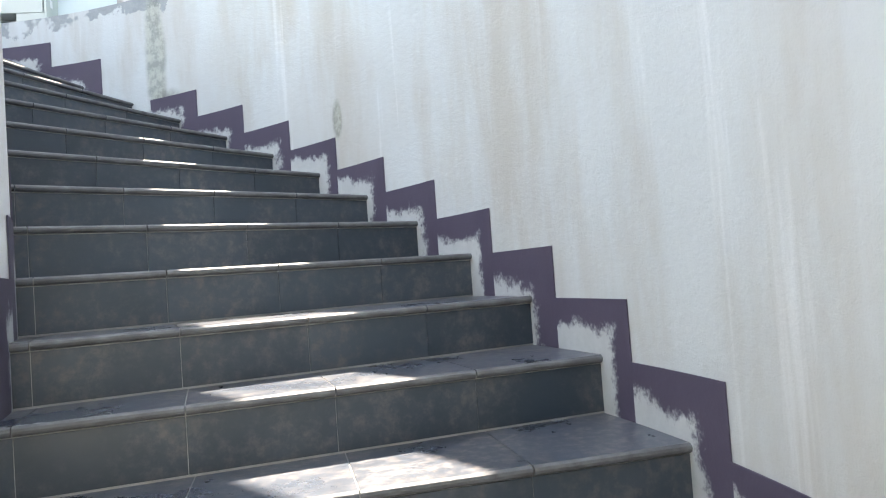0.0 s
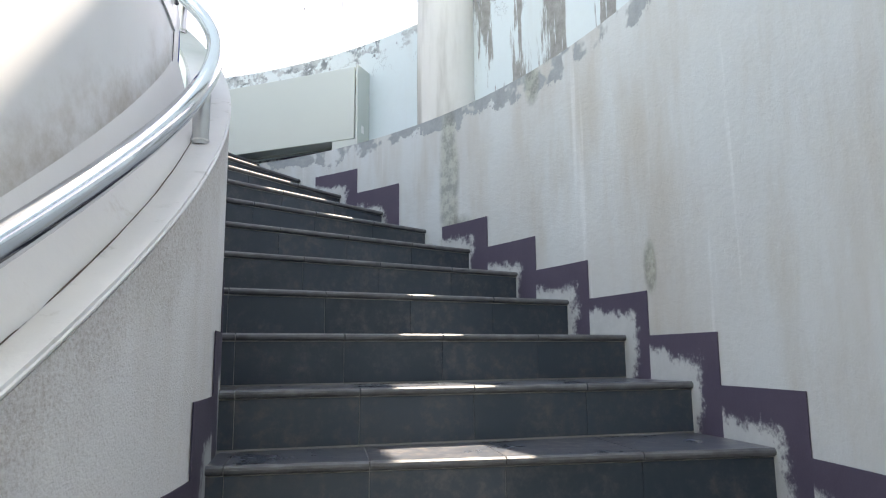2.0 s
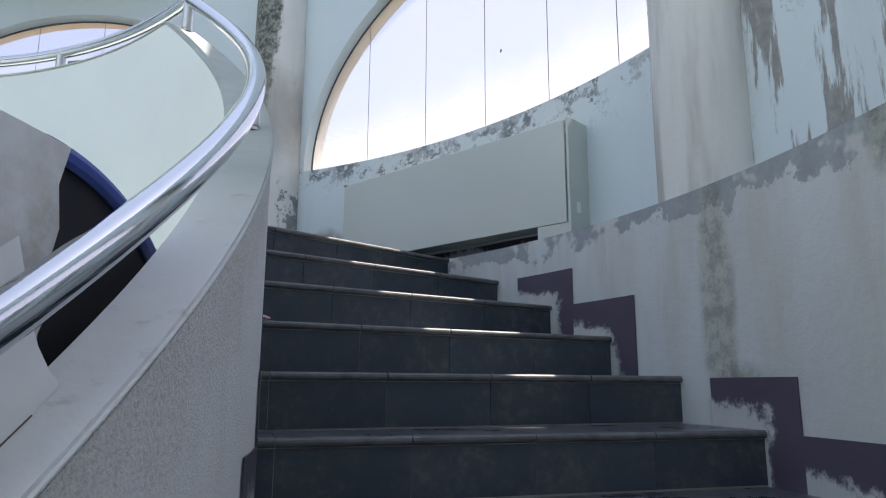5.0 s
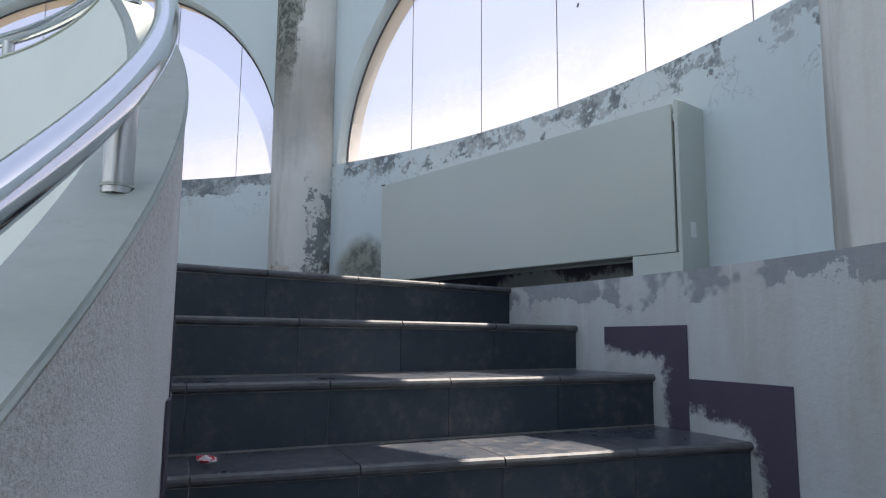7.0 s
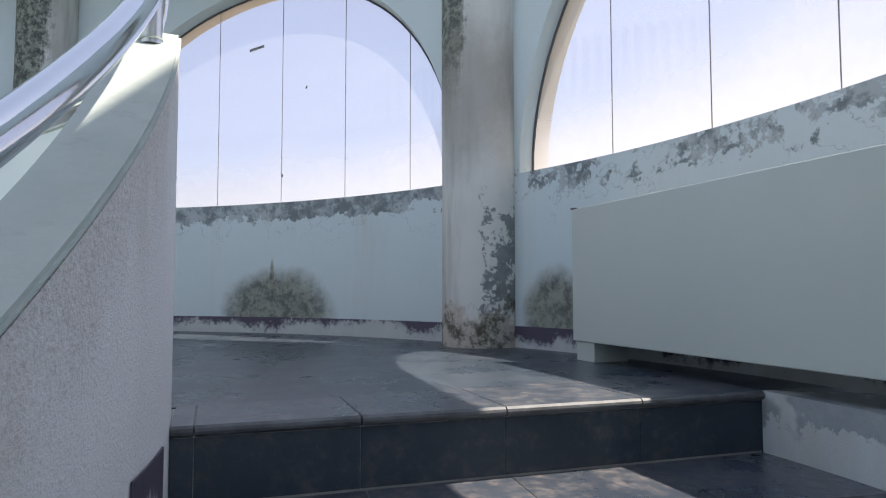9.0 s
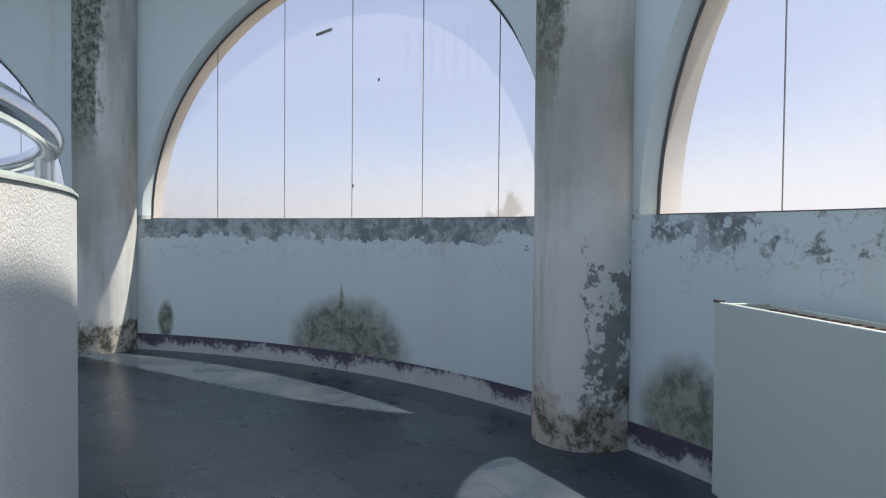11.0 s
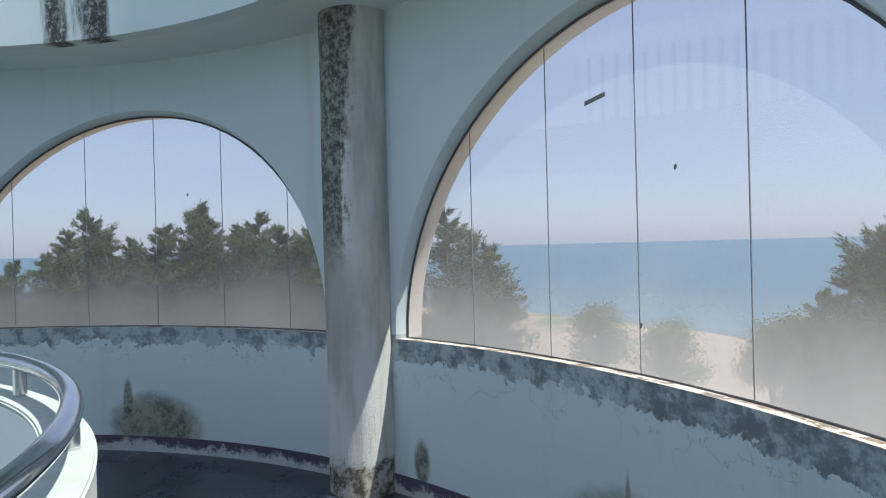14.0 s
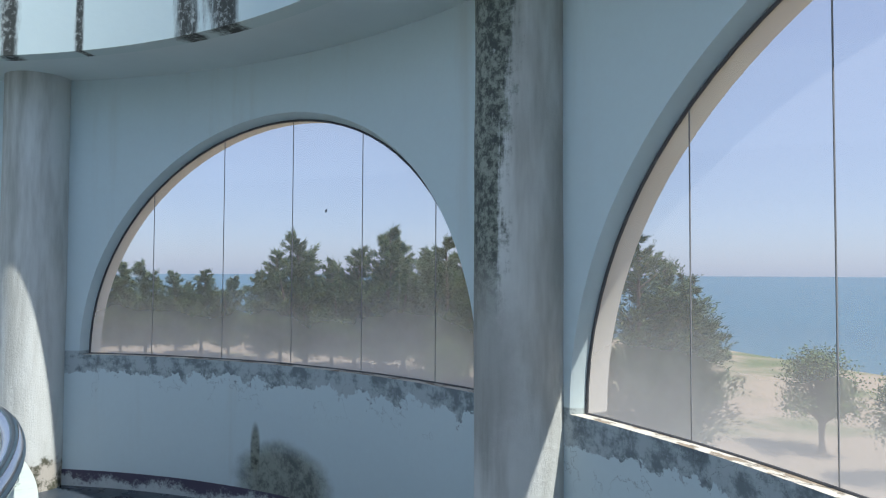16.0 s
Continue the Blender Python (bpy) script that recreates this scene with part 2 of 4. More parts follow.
def parapet_mat():
    """Fine roughcast, greyer and rougher outside, smooth trowelled on top."""
    k = Mat("parapet roughcast", 0.9, 0.0, 0.2)
    vec, deg, r, z = k.cyl()
    grain = k.noise(k.pos(), 130.0, 3.0, 0.7)
    pits = k.noise(k.pos(), 190.0, 2.0, 0.6)
    col = k.mix(k.noise(vec, 2.0, 5.0), (0.76, 0.76, 0.76), (0.88, 0.88, 0.88))
    col = k.mix(k.math("MULTIPLY", k.step(grain, 0.52, 0.72), 0.30), col, (0.40, 0.37, 0.33))
    col = k.mix(k.math("MULTIPLY", k.step(k.noise(vec, 1.4, 5.0, 0.6, (1, 1, 0.4), (3, 3, 0)), 0.5, 0.7), 0.3), col, (0.52, 0.46, 0.38))
    # colour darkened past bearing 88 to hold back the strong sunlight there
    col = k.mix(k.math("MULTIPLY", k.step(deg, 88.0, 96.0), 0.7), col, (0.46, 0.48, 0.45))
    up = k.math("SUBTRACT", k.math("SUBTRACT", z, 1.793), k.math("MULTIPLY", deg, 0.0327))
    dirty = k.mul(k.step(k.math("ADD", up, k.math("MULTIPLY", k.math("SUBTRACT", k.noise(vec, 3.0, 6.0, 0.65), 0.5), 0.6)), -0.32, -0.02), k.step(deg, 100.0, 92.0), k.step(grain, 0.20, 0.75), 0.45)
    col = k.mix(dirty, col, (0.33, 0.27, 0.22))
    k.base(col)
    k.bump(k.math("ADD", grain, k.math("MULTIPLY", pits, 0.6)), 0.5, 0.006)
    return k.m


def cap_mat():
    k = Mat("parapet cap plaster", 0.7, 0.0, 0.3)
    vec, deg, r, z = k.cyl()
    pale = k.mix(k.noise(vec, 2.6, 6.0), (0.66, 0.66, 0.64), (0.82, 0.82, 0.81))
    mossy = k.mix(k.noise(vec, 3.4, 7.0, 0.65), (0.32, 0.37, 0.34), (0.58, 0.62, 0.58))
    col = k.mix(k.step(deg, 40.0, 56.0), pale, mossy)
    col = k.mix(k.math("MULTIPLY", k.step(k.noise(vec, 8.0, 7.0, 0.7), 0.56, 0.70), 0.45), col, (0.35, 0.34, 0.29))
    k.base(col)
    k.bump(k.noise(vec, 22.0, 6.0), 0.3, 0.006)
    return k.m


def tile_mat(name, tread, dusty=1.0):
    """Dark slate-coloured ceramic with dust."""
    k = Mat(name, 0.38 if tread else 0.5, 0.0, 0.5)
    p = k.pos()
    info = k.n("ShaderNodeObjectInfo").outputs["Random"]
    # treads start from a lighter blue that imitates their sheen from the windows
    a = k.mix(info, (0.035, 0.046, 0.064), (0.055, 0.068, 0.09)) if tread and dusty > 0.5 else k.mix(info, (0.024, 0.037, 0.053), (0.042, 0.058, 0.078))
    f = k.noise(p, 3.5, 7.0, 0.68)
    g = k.noise(p, 24.0, 7.0, 0.7)
    col = k.mix(k.math("MULTIPLY", k.step(f, 0.42, 0.72), 0.55 if tread else 0.35), a, (0.085, 0.095, 0.11))
    dust = k.mul(k.step(g, 0.42, 0.72), k.step(f, 0.34, 0.62), (0.62 if tread else 0.24) * dusty)
    col = k.mix(dust, col, (0.30, 0.255, 0.225))
    k.base(col)
    k.link(k.math("ADD", k.math("MULTIPLY", f, 0.34), 0.13 if tread else 0.30), k.b.inputs["Roughness"])
    k.bump(g, 0.12, 0.003)
    return k.m


def skirting_mat():
    """Purple paint worn through to white cement at its foot."""
    k = Mat("worn purple skirting paint", 0.6)
    vec, deg, r, z = k.cyl()
    f = k.noise(vec, 9.0, 7.0, 0.72)
    attr = k.n("ShaderNodeAttribute")
    attr.attribute_name = "foot"
    wear = k.math("ADD", attr.outputs["Fac"], k.math("MULTIPLY", k.math("SUBTRACT", f, 0.5), 0.9))
    big = k.noise(vec, 1.7, 3.0, 0.5, None, (2, 0, 4))
    wear = k.math("ADD", wear, k.math("MULTIPLY", k.math("SUBTRACT", big, 0.5), 1.3))
    paint = k.mix(k.noise(vec, 5.0, 5.0), (0.060, 0.052, 0.085), (0.095, 0.082, 0.118))
    lime = k.mix(k.noise(vec, 12.0, 6.0, 0.7), (0.38, 0.41, 0.41), (0.60, 0.63, 0.62))
    wear = k.math("ADD", wear, k.math("MULTIPLY", k.math("SUBTRACT", k.noise(vec, 38.0, 5.0, 0.7), 0.5), 0.55))
    k.base(k.mix(k.step(wear, 0.54, 0.78), paint, lime))
    k.bump(f, 0.4, 0.006)
    return k.m


def glass_mat():
    """Thin window glass with a salt film that thickens towards the sill."""
    k = Mat("salty window glass")
    vec, deg, r, z = k.cyl()
    out = k.t.nodes["Material Output"]
    tr = k.n("ShaderNodeBsdfTransparent")
    tr.inputs["Color"].default_value = (0.80, 0.78, 0.82, 1)
    gl = k.n("ShaderNodeBsdfGlossy")
    gl.inputs["Roughness"].default_value = 0.03
    df = k.n("ShaderNodeBsdfTranslucent")
    df.inputs["Color"].default_value = (0.59, 0.57, 0.565, 1)
    fres = k.n("ShaderNodeFresnel")
    fres.inputs["IOR"].default_value = 1.25
    m1 = k.n("ShaderNodeMixShader")
    k.put(m1.inputs[0], fres.outputs[0])
    k.link(tr.outputs[0], m1.inputs[1])
    k.link(gl.outputs[0], m1.inputs[2])
    film = k.math("ADD", z, k.math("MULTIPLY", k.math("SUBTRACT", k.noise(vec, 1.3, 5.0, 0.6), 0.5), 0.5))
    low = k.math("MULTIPLY", k.step(film, SILL + 0.55, SILL - 0.02), 0.42)
    # even veil: thin salt, thickened to imitate haze over the far view
    thin = k.math("ADD", 0.11, k.math("MULTIPLY", k.noise(vec, 0.9, 4.0), 0.10))
    m2 = k.n("ShaderNodeMixShader")
    k.put(m2.inputs[0], k.math("ADD", low, thin, True))
    k.link(m1.outputs[0], m2.inputs[1])
    k.link(df.outputs[0], m2.inputs[2])
    k.link(m2.outputs[0], out.inputs["Surface"])
    return k.m


def sea_mat():
    k = Mat("shallow sea", 0.25)
    p = k.pos()
    col = k.mix(k.step(k.noise(p, 0.012, 5.0, 0.6, (1, 0.3, 1)), 0.35, 0.7), (0.008, 0.085, 0.125), (0.013, 0.11, 0.15))
    k.base(col)
    k.bump(k.noise(p, 0.6, 6.0, 0.65), 0.5, 0.4)
    return k.m


def ground_mat():
    k = Mat("dry grass and sand", 0.95, 0.0, 0.1)
    p = k.pos()
    f = k.noise(p, 0.07, 6.0, 0.6)
    col = k.mix(k.step(f, 0.34, 0.50), (0.10, 0.14, 0.05), (0.38, 0.30, 0.22))
    col = k.mix(k.math("MULTIPLY", k.noise(p, 1.5, 6.0), 0.4), col, (0.20, 0.19, 0.10))
    k.base(col)
    return k.m


def leaf_mat(name, a, b):
    k = Mat(name, 0.7, 0.0, 0.2)
    info = k.n("ShaderNodeNewGeometry").outputs["Random Per Island"]
    k.base(k.mix(info, a, b))
    return k.m


M_WALL, M_STAIRWALL, M_COL, M_FASCIA = plaster_wall(), stair_wall_mat(), column_mat(), fascia_mat()
M_PAR, M_CAP = parapet_mat(), cap_mat()
M_TREAD, M_RISER, M_FLOOR = tile_mat("dark tread tile", True), tile_mat("dark riser tile", False), tile_mat("dark floor tile", True, 0.15)
M_SKIRT, M_GLASS, M_SEA, M_GROUND = skirting_mat(), glass_mat(), sea_mat(), ground_mat()
M_GROUTD = simple("dirty dark grout", (0.10, 0.10, 0.10), 0.9)
M_NOSE = simple("dusty worn tile edge", (0.10, 0.105, 0.11), 0.55, 0, 0.9, 16, 0.3)
M_GROUT = simple("grey grout", (0.40, 0.40, 0.39), 0.9)
M_SOFFIT = simple("pale soffit plaster", (0.66, 0.73, 0.73), 0.8, 0, 0.08, 2.0)
M_REVEAL = simple("cream window reveal", (0.70, 0.66, 0.56), 0.7, 0, 0.08, 5)
def sill_mat():
    """Curled white paint flakes over brown weathered cement."""
    k = Mat("flaking white sill paint", 0.8, 0.0, 0.2)
    vec, deg, r, z = k.cyl()
    f = k.noise(vec, 9.0, 8.0, 0.7, (0.7, 1.6, 1))
    bare = k.mix(k.noise(vec, 24.0, 6.0, 0.7), (0.17, 0.13, 0.09), (0.40, 0.34, 0.27))
    paint = k.mix(k.noise(vec, 5.0, 5.0), (0.50, 0.46, 0.39), (0.64, 0.60, 0.54))
    k.base(k.mix(k.step(f, 0.45, 0.48), bare, paint))
    k.bump(k.math("ADD", k.step(f, 0.44, 0.49), k.noise(vec, 40.0, 5.0)), 0.8, 0.006)
    return k.m


M_SILL = sill_mat()
M_STEEL = simple("polished steel", (0.56, 0.58, 0.61), 0.09, 1.0, 0.05, 20, 0.02)
M_POST = simple("brushed steel", (0.55, 0.56, 0.57), 0.28, 1.0, 0.12, 30, 0.05)
M_CAB = simple("cream enamelled steel", (0.52, 0.57, 0.53), 0.26, 0, 0.05, 2.0, 0.02)
M_CABIN = simple("rusty fins", (0.25, 0.14, 0.09), 0.7, 0, 0.4, 14)
def board_mat():
    """White laminate with brown grime gathered along its foot."""
    k = Mat("white laminate board", 0.32)
    vec, deg, r, z = k.cyl()
    col = k.mix(k.noise(vec, 2.5, 5.0), (0.76, 0.76, 0.76), (0.85, 0.85, 0.85))
    up = k.math("SUBTRACT", k.math("SUBTRACT", z, 1.751), k.math("MULTIPLY", deg, 0.0327))
    g = k.noise(k.pos(), 4.0, 8.0, 0.7)
    col = k.mix(k.mul(k.step(k.math("ADD", up, k.math("MULTIPLY", g, -0.35)), 0.30, 0.02), k.step(g, 0.34, 0.64), 0.7), col, (0.38, 0.32, 0.24))
    col = k.mix(k.mul(k.step(k.noise(vec, 26.0, 7.0, 0.75), 0.60, 0.70), k.step(up, 0.35, 0.05), 0.6), col, (0.20, 0.17, 0.13))
    k.base(col)
    return k.m


def cove_mat():
    """White filler with hairline cracks and a few rusty smears."""
    k = Mat("white filler", 0.6, 0.0, 0.3)
    vec, deg, r, z = k.cyl()
    col = k.mix(k.noise(vec, 2.0, 5.0), (0.70, 0.69, 0.67), (0.82, 0.82, 0.81))
    col = k.mix(k.math("MULTIPLY", k.step(k.noise(vec, 4.0, 7.0, 0.7), 0.58, 0.74), 0.5), col, (0.42, 0.35, 0.28))
    k.base(col)
    k.bump(k.noise(vec, 14.0, 6.0), 0.25, 0.006)
    return k.m


M_DRUM = board_mat()
M_COVE = cove_mat()
M_CRACK = simple("dirt in a crack", (0.13, 0.10, 0.08), 0.9)
M_PLATE = simple("brushed aluminium plate", (0.62, 0.63, 0.63), 0.3, 0.6, 0.08, 6.0, 0.03)
M_INK = simple("faded grey lettering", (0.50, 0.50, 0.50), 0.7)
M_BLUE = simple("blue plastic edge", (0.05, 0.09, 0.38), 0.5)
# near-black colour painted as shade for the kiosk's open end
M_HOLLOW_SHADE = simple("painted hollow shade", (0.02, 0.02, 0.025), 0.9)
M_FOAM = simple("yellowed foam", (0.48, 0.33, 0.15), 0.9, 0, 0.3, 20, 0.6)
M_RUBBER = simple("black silicone joint", (0.07, 0.07, 0.075), 0.6)
M_JOINT = simple("salted grey silicone", (0.20, 0.20, 0.205), 0.6, 0, 0.5, 3.0)
M_PAPER = simple("pale paper label", (0.72, 0.73, 0.72), 0.7)
M_TAPE = simple("grey tape", (0.22, 0.22, 0.22), 0.6)
def wrapper_mat():
    k = Mat("red and white foil", 0.35)
    k.base(k.mix(k.step(k.noise(k.pos(), 60.0, 2.0), 0.48, 0.52), (0.60, 0.03, 0.05), (0.75, 0.72, 0.72)))
    return k.m


M_RED = wrapper_mat()
M_HILL = simple("hazy far hill", (0.16, 0.20, 0.22), 1.0, 0, 0.15, 0.01, 0)
M_BARK = simple("grey bark", (0.16, 0.12, 0.09), 0.9, 0, 0.3, 4)
M_NEEDLE = leaf_mat("casuarina needles", (0.035, 0.08, 0.045), (0.17, 0.20, 0.08))
M_LEAF = leaf_mat("broad leaves", (0.05, 0.10, 0.025), (0.15, 0.19, 0.06))


# ---- mesh helpers ----
def part(name, bm, material, parent=None, label=""):
    me = bpy.data.meshes.new(name)
    bm.to_mesh(me)
    bm.free()
    me.materials.append(material)
    ob = new(name, me)
    ob.parent = parent
    if label:
        ob["label"] = label
    return ob


def smooth(ob, angle=35):
    me = ob.data
    me.polygons.foreach_set("use_smooth", [True] * len(me.polygons))
    me.set_sharp_from_angle(angle=rad(angle))
    return ob


def P(r, a, z):
    return (r * math.cos(rad(a)), r * math.sin(rad(a)), z)


def arc(bm, r0, r1, a0, a1, z0, z1, n=24):
    """A curved block; z0 and z1 may be functions of the bearing."""
    f0 = z0 if callable(z0) else (lambda a: z0)
    f1 = z1 if callable(z1) else (lambda a: z1)
    rings = []
    for i in range(n + 1):
        a = a0 + (a1 - a0) * i / n
        rings.append([bm.verts.new(P(r, a, z)) for r, z in ((r0, f0(a)), (r1, f0(a)), (r1, f1(a)), (r0, f1(a)))])
    for p, q in zip(rings, rings[1:]):
        for j in range(4):
            bm.faces.new((p[j], p[(j + 1) % 4], q[(j + 1) % 4], q[j]))
    bm.faces.new(rings[0][::-1])
    bm.faces.new(rings[-1])
    bmesh.ops.recalc_face_normals(bm, faces=bm.faces)
    return bm


def box(bm, x0, x1, y0, y1, z0, z1, bevel=0.0):
    vs = [bm.verts.new((x, y, z)) for x in (x0, x1) for y in (y0, y1) for z in (z0, z1)]
    fs = [bm.faces.new([vs[i] for i in f]) for f in ((0, 1, 3, 2), (4, 6, 7, 5), (0, 4, 5, 1), (2, 3, 7, 6), (0, 2, 6, 4), (1, 5, 7, 3))]
    if bevel:
        es = {e for f in fs for e in f.edges}
        bmesh.ops.bevel(bm, geom=list(es), offset=bevel, segments=2, affect="EDGES", profile=0.5)
    bmesh.ops.recalc_face_normals(bm, faces=bm.faces)
    return bm


def tube(bm, pts, radius, n=12):
    """A round tube along pts."""
    rings = []
    for i, p in enumerate(pts):
        p = Vector(p)
        d = (Vector(pts[min(i + 1, len(pts) - 1)]) - Vector(pts[max(i - 1, 0)])).normalized()
        side = d.cross(Vector((0, 0, 1)))
        side = side.normalized() if side.length > 1e-3 else Vector((1, 0, 0))
        up = side.cross(d).normalized()
        rad_i = radius[i] if isinstance(radius, list) else radius
        rings.append([bm.verts.new(p + rad_i * (math.cos(2 * math.pi * j / n) * side + math.sin(2 * math.pi * j / n) * up)) for j in range(n)])
    for a, b in zip(rings, rings[1:]):
        for j in range(n):
            bm.faces.new((a[j], a[(j + 1) % n], b[(j + 1) % n], b[j]))
    bm.faces.new(rings[0][::-1])
    bm.faces.new(rings[-1])
    bmesh.ops.recalc_face_normals(bm, faces=bm.faces)
    return bm


def empty(name, m=None):
    ob = new(name)
    if m is not None:
        ob.matrix_basis = m
    return ob


def structure(ob, label, category):
    return tagged(ob, label, category, kind="structure")


# ---- outside ----
def shore(a):
    """Distance of the shoreline at bearing a."""
    a %= 360
    k = min(1.0, max(0.0, (a - 150) / 60))
    k = k * k * (3 - 2 * k)
    return 52 + 60 * k if a < 270 else 112 + (a - 270) * 2


GROUND_Z, SEA_Z = -3.6, -5.0


def build_outside():
    bm = bmesh.new()
    rings = []
    for f, z in ((0.05, GROUND_Z), (0.3, GROUND_Z), (0.6, GROUND_Z), (0.9, GROUND_Z), (0.97, GROUND_Z - 0.3), (1.05, SEA_Z - 0.4), (1.3, SEA_Z - 2.5), (45.0, SEA_Z - 8)):
        row = []
        for i in range(120):
            a = i * 3
            j = 0.3 * noise.noise((f * 9, i * 0.7, 0)) if 0.1 < f < 0.95 else 0.0
            row.append(bm.verts.new(P(shore(a) * f * (1 + 0.02 * math.sin(i * 0.9)), a, z + j)))
        rings.append(row)
    for p, q in zip(rings, rings[1:]):
        for i in range(120):
            bm.faces.new((p[i], q[i], q[(i + 1) % 120], p[(i + 1) % 120]))
    bm.faces.new(rings[0])
    bmesh.ops.recalc_face_normals(bm, faces=bm.faces)
    structure(part("ground", bm, M_GROUND), "dry grass and sand running down to the shore", "ground")
    bm = bmesh.new()
    ring_prev = None
    for r in (40, 120, 400, 1200, 4600):
        row = [bm.verts.new(P(r, i * 4, SEA_Z)) for i in range(90)]
        if ring_prev:
            for i in range(90):
                bm.faces.new((ring_prev[i], row[i], row[(i + 1) % 90], ring_prev[(i + 1) % 90]))
        ring_prev = row
    structure(part("water", bm, M_SEA), "calm blue-green sea reaching the horizon", "sea")


def casuarina(height, seed, spread=0.33, low=0.24):
    """A ragged sea pine: tapered trunk, rising limbs and drooping needle sprays."""
    rnd = random.Random(seed)
    root = empty("casuarina_tree")
    bm = bmesh.new()
    lean = (rnd.uniform(-0.03, 0.03), rnd.uniform(-0.03, 0.03))
    spine = [(lean[0] * height * t * t * 3, lean[1] * height * t * t * 3, height * t) for t in (0, 0.25, 0.5, 0.75, 1.0)]
    tube(bm, spine, [0.018 * height * (1 - 0.9 * t) + 0.01 for t in (0, 0.25, 0.5, 0.75, 1.0)], 7)
    verts, faces = [], []

    def spray(c, d, size, count=3):
        """A loose tuft of fine needles pointing along d."""
        d = Vector(d).normalized()
        for _ in range(count):
            s = Vector((rnd.uniform(-1, 1), rnd.uniform(-1, 1), rnd.uniform(-1, 1))).cross(d).normalized() * size * rnd.uniform(0.07, 0.16)
            e = Vector(c) + d * size * rnd.uniform(0.6, 1.3) + Vector((rnd.uniform(-.3, .3), rnd.uniform(-.3, .3), rnd.uniform(-.3, .3))) * size
            b = len(verts)
            verts.extend([tuple(Vector(c) - s), tuple(Vector(c) + s), tuple(e)])
            faces.append((b, b + 1, b + 2))

    def twig(c, d, length, count=13):
        """A thin shoot feathered with short needles."""
        d = Vector(d).normalized()
        for i in range(count):
            u = i / count
            spray(Vector(c) + d * length * u, d * 0.8 + Vector((rnd.uniform(-1, 1), rnd.uniform(-1, 1), rnd.uniform(-0.6, 0.8))), 0.015 * height * (1.2 - 0.7 * u), 2)

    def axis(t):
        return Vector((lean[0] * height * t * t * 3, lean[1] * height * t * t * 3, height * t))

    # a few rising leaders give the crown its several ragged points
    leaders = [(Vector((0, 0, 0)), 1.0)]
    for i in range(4):
        a = rnd.uniform(0, 6.28)
        q = Vector((math.cos(a), math.sin(a), 0)) * height * spread * rnd.uniform(0.35, 0.62)
        leaders.append((q, rnd.uniform(0.66, 0.92)))
        root_at, top_at = axis(rnd.uniform(0.2, 0.35)), axis(leaders[-1][1]) + q
        tube(bm, [root_at, root_at.lerp(top_at, 0.5) + q * 0.35, top_at], [0.011 * height, 0.007 * height, 0.01], 5)
    limbs = int(height * 15)
    for i in range(limbs):
        q, crest = leaders[0] if i % 2 else leaders[rnd.randrange(1, 5)]
        t = low + (crest - low) * ((i + rnd.random()) / limbs) ** 0.9
        k = (t - low) / (crest - low)
        a = rnd.uniform(0, 2 * math.pi)
        span = height * spread * (1 - k) ** 0.72 * rnd.uniform(0.3, 1.0) * (1.0 if i % 2 else 0.7) + 0.25
        base = axis(t) + q * min(1.0, 0.3 + 0.8 * k)
        tip = base + Vector((math.cos(a) * span, math.sin(a) * span, span * rnd.uniform(0.1, 0.75)))
        tube(bm, [base, base.lerp(tip, 0.5) + Vector((0, 0, 0.06 * span)), tip], [0.035, 0.02, 0.008], 4)
        for j in range(34 + int(60 * span)):
            u = 0.15 + 0.9 * rnd.random()
            c = base.lerp(tip, u) + Vector((rnd.gauss(0, 0.15), rnd.gauss(0, 0.15), rnd.gauss(0, 0.13))) * span * (1.1 - 0.5 * u)
            spray(c, (math.cos(a) + rnd.uniform(-.8, .8), math.sin(a) + rnd.uniform(-.8, .8), rnd.uniform(-0.4, 1.3)), 0.024 * height * rnd.uniform(0.6, 1.3))
        for j in range(3):
            twig(base.lerp(tip, rnd.uniform(0.75, 1.0)), (math.cos(a) * 0.6 + rnd.uniform(-.5, .5), math.sin(a) * 0.6 + rnd.uniform(-.5, .5), rnd.uniform(0.2, 1.3)), 0.055 * height * rnd.uniform(0.5, 1.2))
    for q, crest in leaders:
        twig(axis(crest) + q - Vector((0, 0, 0.05 * height)), (rnd.uniform(-.15, .15), rnd.uniform(-.15, .15), 1), 0.11 * height, 40)
        for j in range(9):
            a = rnd.uniform(0, 6.28)
            twig(axis(crest) + q - Vector((0, 0, height * rnd.uniform(0.01, 0.10))), (math.cos(a) * 0.8, math.sin(a) * 0.8, rnd.uniform(0.5, 1.2)), 0.05 * height, 16)
    part("trunk", bm, M_BARK, root)
    me = bpy.data.meshes.new("crown")
    me.from_pydata(verts, [], faces)
    me.materials.append(M_NEEDLE)
    crown = new("crown", me)
    crown.parent = root
    return root


